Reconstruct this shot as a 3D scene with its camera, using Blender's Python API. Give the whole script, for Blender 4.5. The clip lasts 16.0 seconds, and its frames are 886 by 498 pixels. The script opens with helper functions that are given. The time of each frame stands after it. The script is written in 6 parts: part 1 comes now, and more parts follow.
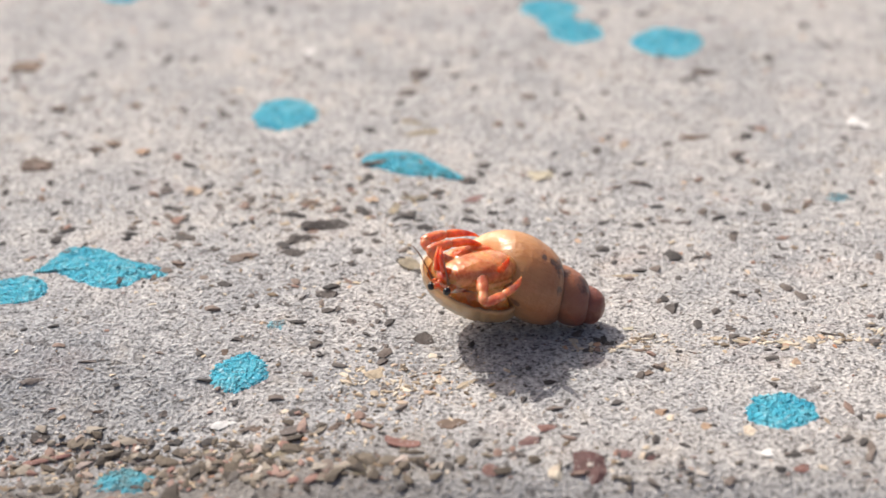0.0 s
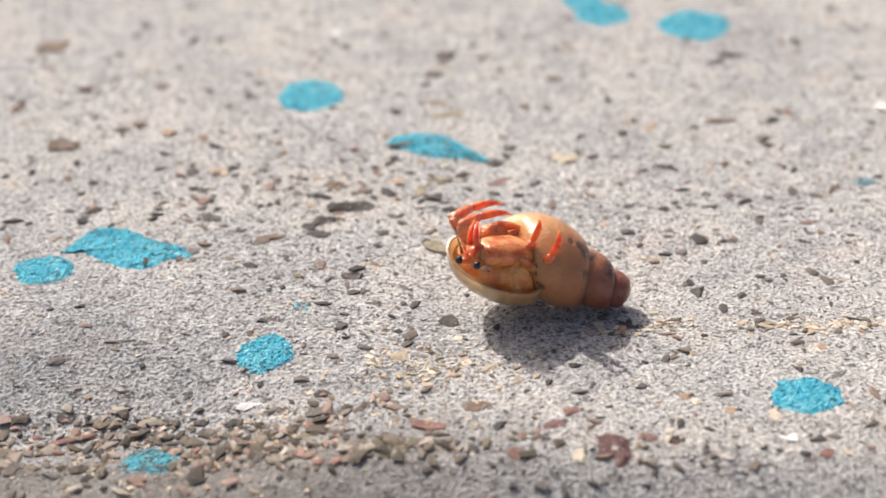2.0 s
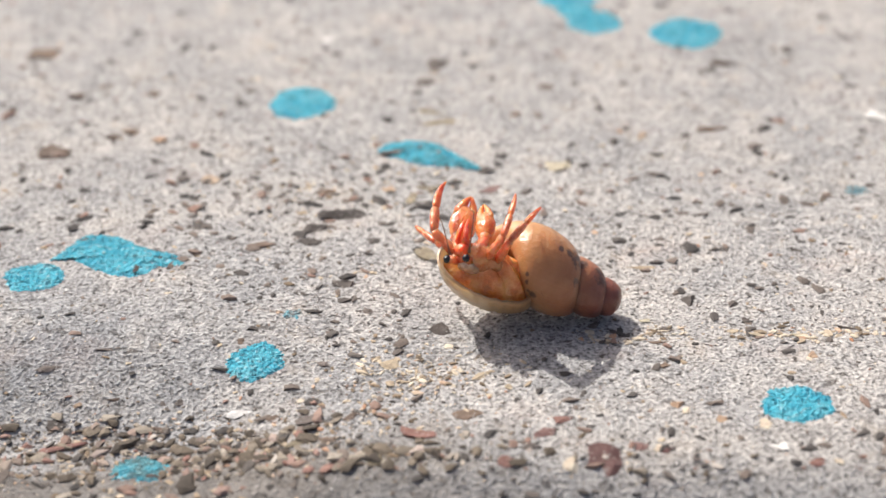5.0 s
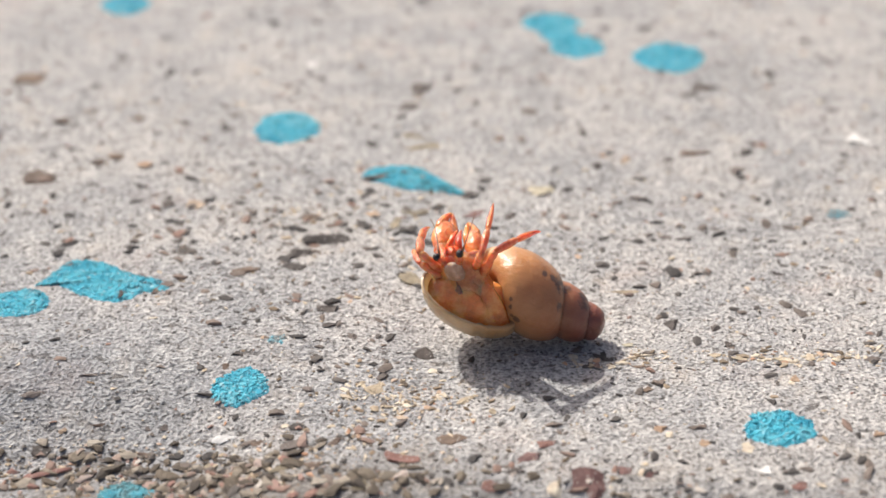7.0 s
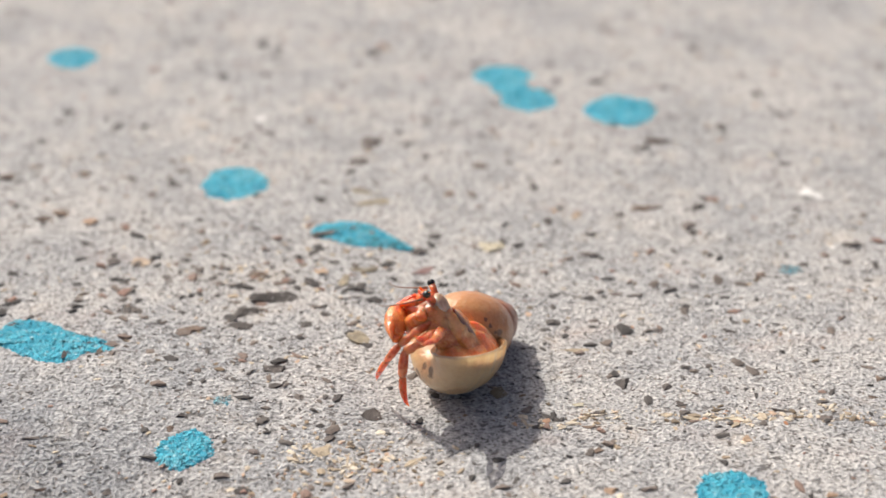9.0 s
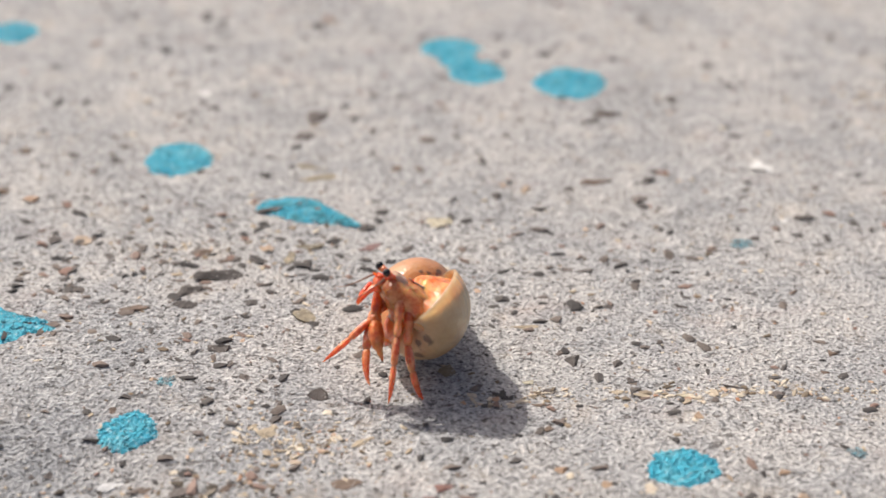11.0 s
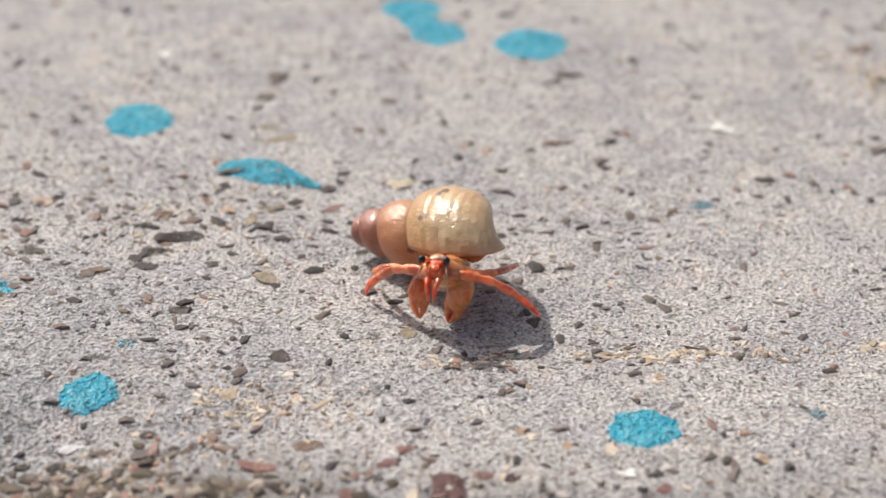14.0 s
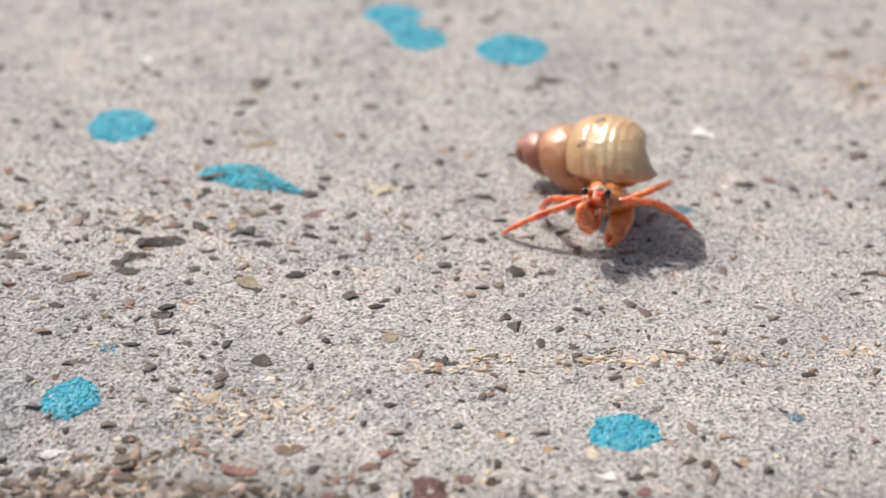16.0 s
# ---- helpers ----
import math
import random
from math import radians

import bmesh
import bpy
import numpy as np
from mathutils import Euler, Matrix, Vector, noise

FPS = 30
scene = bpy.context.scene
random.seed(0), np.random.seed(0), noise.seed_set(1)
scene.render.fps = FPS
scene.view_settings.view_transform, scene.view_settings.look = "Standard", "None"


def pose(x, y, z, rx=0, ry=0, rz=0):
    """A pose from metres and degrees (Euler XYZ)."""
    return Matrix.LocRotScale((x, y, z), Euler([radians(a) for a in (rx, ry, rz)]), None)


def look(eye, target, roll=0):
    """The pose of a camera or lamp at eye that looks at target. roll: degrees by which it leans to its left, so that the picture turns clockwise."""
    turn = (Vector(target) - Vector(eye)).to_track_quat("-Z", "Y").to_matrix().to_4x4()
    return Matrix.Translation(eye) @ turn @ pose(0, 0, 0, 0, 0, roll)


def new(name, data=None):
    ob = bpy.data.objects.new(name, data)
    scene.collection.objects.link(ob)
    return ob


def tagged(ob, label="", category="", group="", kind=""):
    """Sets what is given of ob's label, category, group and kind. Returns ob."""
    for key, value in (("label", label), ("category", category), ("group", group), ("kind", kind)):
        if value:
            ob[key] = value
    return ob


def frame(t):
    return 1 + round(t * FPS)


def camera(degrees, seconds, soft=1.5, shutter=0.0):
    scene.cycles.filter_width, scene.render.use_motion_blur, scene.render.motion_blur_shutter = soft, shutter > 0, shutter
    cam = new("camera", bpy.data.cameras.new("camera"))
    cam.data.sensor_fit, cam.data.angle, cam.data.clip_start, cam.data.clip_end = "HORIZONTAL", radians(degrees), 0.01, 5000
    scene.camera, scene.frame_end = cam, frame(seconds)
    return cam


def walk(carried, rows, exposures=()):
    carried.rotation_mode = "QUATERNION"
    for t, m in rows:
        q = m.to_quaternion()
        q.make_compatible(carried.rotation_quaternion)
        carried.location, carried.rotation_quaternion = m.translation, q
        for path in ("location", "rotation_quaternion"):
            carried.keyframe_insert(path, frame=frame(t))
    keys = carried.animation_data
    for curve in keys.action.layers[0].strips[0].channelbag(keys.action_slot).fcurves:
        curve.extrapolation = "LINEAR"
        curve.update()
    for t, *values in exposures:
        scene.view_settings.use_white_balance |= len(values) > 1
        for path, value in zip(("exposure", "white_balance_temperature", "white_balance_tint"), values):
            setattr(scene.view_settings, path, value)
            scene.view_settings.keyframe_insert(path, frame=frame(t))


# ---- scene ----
cam = camera(24.0, 16.0, soft=1.6)
PATH = [
    (0.0, look((0.00000, -0.18928, 0.10492), (0.00000, 0.00314, -0.00174), 0.00)),
    (0.5, look((-0.00088, -0.19014, 0.10463), (-0.00160, 0.00154, -0.00333), 0.24)),
    (1.0, look((-0.00101, -0.19122, 0.10504), (-0.00264, 0.00004, -0.00366), 0.28)),
    (1.5, look((-0.00055, -0.18979, 0.10496), (-0.00246, 0.00160, -0.00351), 0.14)),
    (2.0, look((-0.00035, -0.18926, 0.10512), (-0.00268, 0.00214, -0.00333), -0.02)),
    (2.5, look((-0.00030, -0.18887, 0.10499), (-0.00284, 0.00273, -0.00311), -0.03)),
    (3.0, look((-0.00003, -0.18871, 0.10486), (-0.00270, 0.00286, -0.00329), -0.06)),
    (5.5, look((-0.00008, -0.18919, 0.10537), (-0.00137, 0.00274, -0.00215), 0.19)),
    (6.0, look((0.00001, -0.18933, 0.10566), (-0.00083, 0.00293, -0.00128), 0.21)),
    (6.5, look((-0.00020, -0.18931, 0.10584), (-0.00051, 0.00315, -0.00073), 0.29)),
    (7.0, look((0.00009, -0.18948, 0.10608), (-0.00008, 0.00325, -0.00001), 0.28)),
    (7.5, look((-0.00006, -0.18976, 0.10625), (0.00050, 0.00337, 0.00090), 0.41)),
    (8.0, look((-0.00007, -0.19063, 0.10668), (0.00098, 0.00301, 0.00226), 0.46)),
    (8.5, look((0.00171, -0.18664, 0.10630), (0.00394, 0.00793, 0.00366), 0.47)),
    (9.0, look((0.00126, -0.18650, 0.10635), (0.00529, 0.00829, 0.00418), 0.67)),
    (11.5, look((0.00196, -0.18299, 0.10511), (0.01200, 0.00954, -0.00088), 1.12)),
    (12.0, look((0.00187, -0.18290, 0.10512), (0.01298, 0.00889, -0.00209), 1.31)),
    (12.5, look((0.00191, -0.18311, 0.10486), (0.01376, 0.00827, -0.00300), 1.39)),
    (13.0, look((0.00201, -0.18385, 0.10567), (0.01419, 0.00709, -0.00293), 1.45)),
    (13.5, look((0.00178, -0.18414, 0.10559), (0.01462, 0.00695, -0.00268), 1.55)),
    (14.0, look((0.00193, -0.18341, 0.10545), (0.01493, 0.00759, -0.00295), 1.58)),
    (14.5, look((0.00195, -0.18350, 0.10529), (0.01529, 0.00763, -0.00284), 1.62)),
    (15.0, look((0.00188, -0.18335, 0.10518), (0.01579, 0.00771, -0.00301), 1.69)),
    (15.5, look((0.00208, -0.18348, 0.10526), (0.01629, 0.00754, -0.00295), 1.68)),
    (16.0, look((0.00198, -0.18412, 0.10583), (0.01687, 0.00703, -0.00207), 1.82)),
]
walk(cam, PATH, [(0.0, -0.10, 6460, 10), (2.5, -0.03, 6500, 9), (6.0, -0.08, 6460, 9), (9.0, -0.18, 6460, 8), (12.5, -0.28, 6420, 10), (14.5, -0.27, 6420, 10), (16.0, -0.20, 6420, 10)])

# ---- camera's focus: a close-up lens, sharp around the crab ----
cam.data.dof.use_dof = True
cam.data.dof.focus_distance = 0.200
cam.data.dof.aperture_fstop = 22.0

# ---- light: high sun from behind and to the left, clear sky ----
SUN_DIR = Vector((-0.62, 0.71, 1.0)).normalized()
sun_data = bpy.data.lights.new("sun", "SUN")
sun_data.energy, sun_data.angle, sun_data.color = 4.45, radians(0.53), (1.0, 0.96, 0.90)
sun = new("sun", sun_data)
sun.matrix_basis = look(SUN_DIR * 3.0, (0, 0, 0))

world = bpy.data.worlds.new("sky")
scene.world = world
world.use_nodes = True
wn = world.node_tree
wn.nodes.clear()
sky = wn.nodes.new("ShaderNodeTexSky")
sky.sky_type, sky.sun_disc = "NISHITA", False
sky.dust_density, sky.ozone_density, sky.air_density = 6.0, 0.0, 0.6
sky.sun_elevation = math.asin(SUN_DIR.z)
sky.sun_rotation = math.atan2(SUN_DIR.x, SUN_DIR.y)
wbg = wn.nodes.new("ShaderNodeBackground")
wbg.inputs[1].default_value = 0.15
wout = wn.nodes.new("ShaderNodeOutputWorld")
wn.links.new(sky.outputs[0], wbg.inputs[0])
wn.links.new(wbg.outputs[0], wout.inputs[0])
scene.view_settings.exposure = 0.0


# ---- materials ----
class Mat:
    """A small node builder round one Principled surface."""

    def __init__(self, name, rough=0.8, spec=0.4):
        self.m = bpy.data.materials.new(name)
        self.m.use_nodes = True
        self.t = self.m.node_tree
        self.b = self.t.nodes["Principled BSDF"]
        self.b.inputs["Roughness"].default_value = rough
        self.b.inputs["Specular IOR Level"].default_value = spec
        self.pos = self.n("ShaderNodeTexCoord").outputs["Object"]

    def n(self, kind):
        return self.t.nodes.new(kind)

    def link(self, a, b):
        self.t.links.new(a, b)

    def noise(self, scale, detail=4.0, rough=0.6, at=None):
        k = self.n("ShaderNodeTexNoise")
        k.inputs["Scale"].default_value, k.inputs["Detail"].default_value = scale, detail
        k.inputs["Roughness"].default_value = rough
        self.link(at or self.pos, k.inputs["Vector"])
        return k.outputs["Fac"]

    def ramp(self, fac, stops):
        k = self.n("ShaderNodeValToRGB")
        e = k.color_ramp.elements
        while len(e) < len(stops):
            e.new(0.5)
        for el, (p, c) in zip(e, stops):
            el.position, el.color = p, (*c, 1) if len(c) == 3 else c
        self.link(fac, k.inputs[0])
        return k.outputs[0]

    def mix(self, fac, a, b, how="MIX"):
        k = self.n("ShaderNodeMix")
        k.data_type, k.blend_type = "RGBA", how
        for v, s in ((fac, k.inputs[0]), (a, k.inputs[6]), (b, k.inputs[7])):
            if isinstance(v, (int, float)):
                s.default_value = v
            elif isinstance(v, tuple):
                s.default_value = (*v, 1)
            else:
                self.link(v, s)
        return k.outputs[2]

    def calc(self, how, a, b=0.0):
        k = self.n("ShaderNodeMath")
        k.operation = how
        for v, s in ((a, k.inputs[0]), (b, k.inputs[1])):
            if isinstance(v, (int, float)):
                s.default_value = v
            else:
                self.link(v, s)
        return k.outputs[0]

    def colour(self, c):
        if isinstance(c, tuple):
            self.b.inputs["Base Color"].default_value = (*c, 1)
        else:
            self.link(c, self.b.inputs["Base Color"])

    def bump(self, height, dist, strength=1.0):
        k = self.n("ShaderNodeBump")
        k.inputs["Distance"].default_value, k.inputs["Strength"].default_value = dist, strength
        self.link(height, k.inputs["Height"])
        self.link(k.outputs[0], self.b.inputs["Normal"])
        self.link(k.outputs[0], self.b.inputs["Coat Normal"])

    def flesh(self, weight, scale, radius=(1.0, 0.4, 0.15)):
        self.b.inputs["Subsurface Weight"].default_value = weight
        self.b.inputs["Subsurface Scale"].default_value = scale
        self.b.inputs["Subsurface Radius"].default_value = radius


def concrete_material():
    """Worn concrete: a pitted, sandy skin with half-millimetre relief, grey and tan patches, sparse dark pits."""
    k = Mat("worn_concrete", 0.9, 0.25)
    broad = k.noise(70, 5, 0.62)
    tone = k.ramp(broad, [(0.30, (0.296, 0.294, 0.297)), (0.46, (0.358, 0.352, 0.350)), (0.60, (0.414, 0.398, 0.384)), (0.74, (0.334, 0.329, 0.328))])
    mid = k.noise(330, 5, 0.68)
    c = k.mix(0.55, tone, k.ramp(mid, [(0.30, (0.36, 0.358, 0.358)), (0.50, (0.50, 0.497, 0.492)), (0.70, (0.63, 0.618, 0.60))]), "OVERLAY")
    grain = k.noise(2600, 2, 0.55)
    coarse = k.noise(1150, 3, 0.62)
    both = k.calc("ADD", k.calc("MULTIPLY", grain, 0.68), k.calc("MULTIPLY", coarse, 0.32))
    c = k.mix(0.84, c, k.ramp(both, [(0.34, (0.06, 0.058, 0.056)), (0.42, (0.31, 0.305, 0.30)), (0.49, (0.49, 0.487, 0.484)), (0.57, (0.67, 0.666, 0.658)), (0.65, (0.88, 0.875, 0.86))]), "OVERLAY")
    flat = k.n("ShaderNodeMapping")
    flat.inputs["Scale"].default_value = (0.62, 1.0, 1.0)
    k.link(k.pos, flat.inputs["Vector"])
    holes = k.ramp(k.calc("ADD", k.noise(1050, 3, 0.6, flat.outputs[0]), k.calc("MULTIPLY", k.noise(240, 3), 0.30)), [(0.49, (1, 1, 1)), (0.515, (0, 0, 0))])
    c = k.mix(k.calc("MULTIPLY", holes, 0.72), c, (0.115, 0.102, 0.094))
    tan = k.noise(170, 5, 0.7)
    c = k.mix(k.ramp(tan, [(0.56, (0, 0, 0)), (0.76, (0.55, 0.55, 0.55))]), c, (0.47, 0.395, 0.315))
    rosy = k.noise(120, 4, 0.6, flat.outputs[0])
    c = k.mix(k.ramp(rosy, [(0.58, (0, 0, 0)), (0.75, (0.35, 0.35, 0.35))]), c, (0.40, 0.32, 0.30))
    xyz = k.n("ShaderNodeSeparateXYZ")
    k.link(k.pos, xyz.inputs[0])
    # dirt band along the ledge; its grey reach beyond also paints in shade
    low = k.calc("ADD", k.calc("MULTIPLY", k.calc("ADD", xyz.outputs[1], 0.0315), -110.0), k.calc("MULTIPLY", k.calc("SUBTRACT", k.noise(170, 5, 0.7), 0.5), 2.2))
    west = k.calc("ADD", k.calc("MULTIPLY", xyz.outputs[0], -45.0), 0.35)
    dirt = k.calc("MULTIPLY", k.ramp(low, [(0.0, (0, 0, 0)), (0.5, (0.8, 0.8, 0.8))]), k.ramp(west, [(0.0, (0.15, 0.15, 0.15)), (1.0, (1, 1, 1))]))
    for axis_out, start in ((1, 0.058), (0, 0.10)):
        dirt = k.calc("MULTIPLY", dirt, k.ramp(k.calc("MULTIPLY", k.calc("ADD", xyz.outputs[axis_out], start), 40.0), [(0.0, (0, 0, 0)), (0.6, (1, 1, 1))]))
    # a darker, bluer grey spread of the slab round one point, noisy at its edge
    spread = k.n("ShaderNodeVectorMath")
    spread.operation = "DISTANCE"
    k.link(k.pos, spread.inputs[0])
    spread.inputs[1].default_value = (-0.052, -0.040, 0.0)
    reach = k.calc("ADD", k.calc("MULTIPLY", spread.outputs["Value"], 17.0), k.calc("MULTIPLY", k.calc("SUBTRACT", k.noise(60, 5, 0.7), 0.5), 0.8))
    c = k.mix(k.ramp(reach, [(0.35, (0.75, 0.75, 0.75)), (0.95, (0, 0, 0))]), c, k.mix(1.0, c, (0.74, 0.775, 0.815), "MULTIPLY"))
    c = k.mix(dirt, c, k.ramp(k.noise(520, 4, 0.7), [(0.35, (0.105, 0.09, 0.077)), (0.6, (0.235, 0.215, 0.196))]))
    k.colour(c)
    h = k.calc("SUBTRACT", both, k.calc("MULTIPLY", holes, 0.30))
    k.bump(h, 0.0005, 1.0)
    return k.m


def paint_material(name, worn):
    """Dried turquoise paint that follows the grains beneath: glossy facets, dark pits, pale specks, and worn spots as
    worn sets.
    """
    k = Mat(name, 0.24, 0.5)
    a = k.noise(420, 4, 0.6)
    c = k.ramp(a, [(0.3, (0.055, 0.50, 0.72)), (0.52, (0.11, 0.64, 0.83)), (0.75, (0.27, 0.77, 0.90))])
    c = k.mix(k.ramp(k.noise(1500, 4, 0.75), [(0.38, (1, 1, 1)), (0.45, (0, 0, 0))]), c, (0.02, 0.17, 0.24))
    c = k.mix(k.ramp(k.noise(1900, 3, 0.6, k.pos), [(0.58, (0, 0, 0)), (0.68, (0.7, 0.7, 0.7))]), c, (0.50, 0.85, 0.92))
    if worn == 1:
        c = k.mix(k.ramp(k.noise(600, 4, 0.7), [(0.42, (0.2, 0.2, 0.2)), (0.66, (0.8, 0.8, 0.8))]), c, (0.17, 0.23, 0.21))
    if worn == 3:
        c = k.mix(k.ramp(k.noise(750, 4, 0.7), [(0.50, (0, 0, 0)), (0.60, (0.8, 0.8, 0.8))]), c, (0.07, 0.27, 0.31))
    if worn == 2:
        c = k.mix(k.ramp(k.noise(900, 4, 0.7), [(0.40, (0.35, 0.35, 0.35)), (0.56, (1, 1, 1))]), c, (0.33, 0.37, 0.37))
    k.colour(c)
    k.bump(k.calc("ADD", k.noise(1150, 4, 0.7), k.calc("MULTIPLY", k.noise(2600, 2), 0.6)), 0.0019, 1.0)
    return k.m


def stone_material(name, lo, mid, hi, rough=0.75):
    k = Mat(name, rough, 0.4)
    info = k.n("ShaderNodeObjectInfo")
    shade = k.ramp(info.outputs["Random"], [(0.0, lo), (0.5, mid), (1.0, hi)])
    n1 = k.noise(900, 5, 0.65)
    c = k.mix(0.55, shade, k.ramp(n1, [(0.3, (0.25, 0.25, 0.25)), (0.7, (0.8, 0.8, 0.8))]), "OVERLAY")
    c = k.mix(k.ramp(k.noise(2600, 2), [(0.62, (0, 0, 0)), (0.72, (0.7, 0.7, 0.7))]), c, (0.45, 0.42, 0.39))
    k.colour(c)
    k.bump(n1, 0.0003, 0.7)
    return k.m


def grit_material(name, stops):
    k = Mat(name, 0.8, 0.35)
    geo = k.n("ShaderNodeNewGeometry")
    c = k.ramp(geo.outputs["Random Per Island"], stops)
    c = k.mix(0.4, c, k.ramp(k.noise(3000, 3), [(0.3, (0.3, 0.3, 0.3)), (0.7, (0.75, 0.75, 0.75))]), "OVERLAY")
    k.colour(c)
    return k.m


STAINS = [(5.9, 0.3, 3.4, 0.62), (4.9, 0.2, 3.9, 0.37), (6.8, 0.6, 2.7, 0.43), (8.7, 0.7, 2.5, 0.43), (9.0, -0.2, 2.5, 0.43), (6.4, -1.9, 2.7, 0.31), (4.0, 0.1, 4.1, 0.25), (1.8, -2.7, 2.0, 0.17), (2.1, -3.0, 1.3, 0.17), (2.6, -3.4, 0.6, 0.17),
          (-4.3, 0.0, -2.3, 0.43), (-3.7, 1.0, -2.0, 0.31), (1.0, -3.9, -3.3, 0.34), (1.4, -4.1, -3.0, 0.28), (0.3, -1.1, -5.0, 0.40), (0.6, -1.6, -4.9, 0.31), (3.1, -3.6, 0.6, 0.31), (-3.1, 2.1, -2.9, 0.31)]


def shell_material():
    """Cream last whorl, warmer and browner towards the tip, with growth lines and a few dirt marks."""
    k = Mat("snail_shell", 0.46, 0.32)
    xyz = k.n("ShaderNodeSeparateXYZ")
    k.link(k.pos, xyz.inputs[0])
    along = k.calc("ADD", k.calc("MULTIPLY", xyz.outputs[0], 52.0), 0.42)
    wob = k.calc("ADD", along, k.calc("MULTIPLY", k.noise(260, 3), 0.10))
    c = k.ramp(wob, [(0.10, (0.64, 0.445, 0.27)), (0.40, (0.60, 0.39, 0.205)), (0.54, (0.49, 0.29, 0.135)), (0.78, (0.42, 0.215, 0.11)), (0.97, (0.26, 0.11, 0.085))])
    c = k.mix(0.35, c, k.ramp(k.noise(450, 5, 0.65), [(0.3, (0.33, 0.30, 0.28)), (0.7, (0.66, 0.66, 0.66))]), "OVERLAY")
    # mouth side tinted amber: the glow of light through the shell, painted in
    side = k.calc("ADD", k.calc("MULTIPLY", xyz.outputs[2], 90.0), k.calc("MULTIPLY", k.noise(200, 3), 0.5))
    c = k.mix(k.ramp(k.calc("ADD", side, 0.14), [(0.10, (0, 0, 0)), (0.50, (0.75, 0.75, 0.75))]), c, k.mix(1.0, c, (1.12, 0.88, 0.70), "MULTIPLY"))
    # growth lines run across the whorls, at right angles to the spiral
    turn = k.calc("ARCTAN2", xyz.outputs[2], xyz.outputs[1])
    line_at = k.n("ShaderNodeCombineXYZ")
    k.link(k.calc("MULTIPLY", turn, 9.0), line_at.inputs[0])
    k.link(k.calc("MULTIPLY", xyz.outputs[0], 190.0), line_at.inputs[1])
    lines = k.noise(1.6, 4, 0.65, line_at.outputs[0])
    c = k.mix(0.12, c, k.ramp(lines, [(0.32, (0.34, 0.33, 0.32)), (0.5, (0.5, 0.5, 0.5)), (0.68, (0.66, 0.655, 0.63))]), "OVERLAY")
    blotch = k.noise(150, 4, 0.65)
    c = k.mix(k.ramp(blotch, [(0.5, (0, 0, 0)), (0.72, (0.6, 0.6, 0.6))]), c, k.mix(1.0, c, (0.78, 0.58, 0.45), "MULTIPLY"))
    # dirt caught in the seams and scratches on the last whorl
    for x, y, z, size in STAINS:
        off = k.n("ShaderNodeVectorMath")
        off.operation = "DISTANCE"
        k.link(k.pos, off.inputs[0])
        off.inputs[1].default_value = (x * 0.001, y * 0.001, z * 0.001)
        d = k.calc("ADD", k.calc("MULTIPLY", off.outputs["Value"], 500.0 / size), k.calc("MULTIPLY", k.noise(800, 4, 0.75), 2.4))
        c = k.mix(k.ramp(k.calc("MULTIPLY", d, 0.5), [(0.80, (0.8, 0.8, 0.8)), (1.0, (0, 0, 0))]), c, (0.10, 0.055, 0.036))
    c = k.mix(k.ramp(k.noise(1300, 2, 0.5), [(0.72, (0, 0, 0)), (0.76, (0.8, 0.8, 0.8))]), c, (0.12, 0.06, 0.03))
    k.colour(c)
    k.flesh(0.6, 0.0040, (1.0, 0.80, 0.58))
    k.b.inputs["Coat Weight"].default_value = 0.75
    k.b.inputs["Coat Roughness"].default_value = 0.17
    k.bump(k.calc("ADD", k.calc("ADD", k.calc("MULTIPLY", k.noise(300, 3, 0.5), 0.5), k.calc("MULTIPLY", k.noise(750, 4, 0.6), 0.5)), k.calc("MULTIPLY", lines, 0.10)), 0.0006, 0.8)
    return k.m


def flesh_material(name, a, b, rough=0.32, weight=0.5, scale=0.0012):
    k = Mat(name, rough, 0.5)
    dark = tuple(v * 0.72 for v in a)
    pale = tuple(min(1.0, v * 1.15 + 0.02) for v in b)
    c = k.ramp(k.noise(480, 5, 0.72), [(0.30, dark), (0.43, a), (0.55, b), (0.70, pale)])
    k.colour(c)
    k.flesh(weight, scale, (1.0, 0.36, 0.11))
    k.b.inputs["Coat Weight"].default_value = 0.8
    k.b.inputs["Coat Roughness"].default_value = 0.07
    k.bump(k.noise(800, 4, 0.6), 0.0005, 0.8)
    return k.m


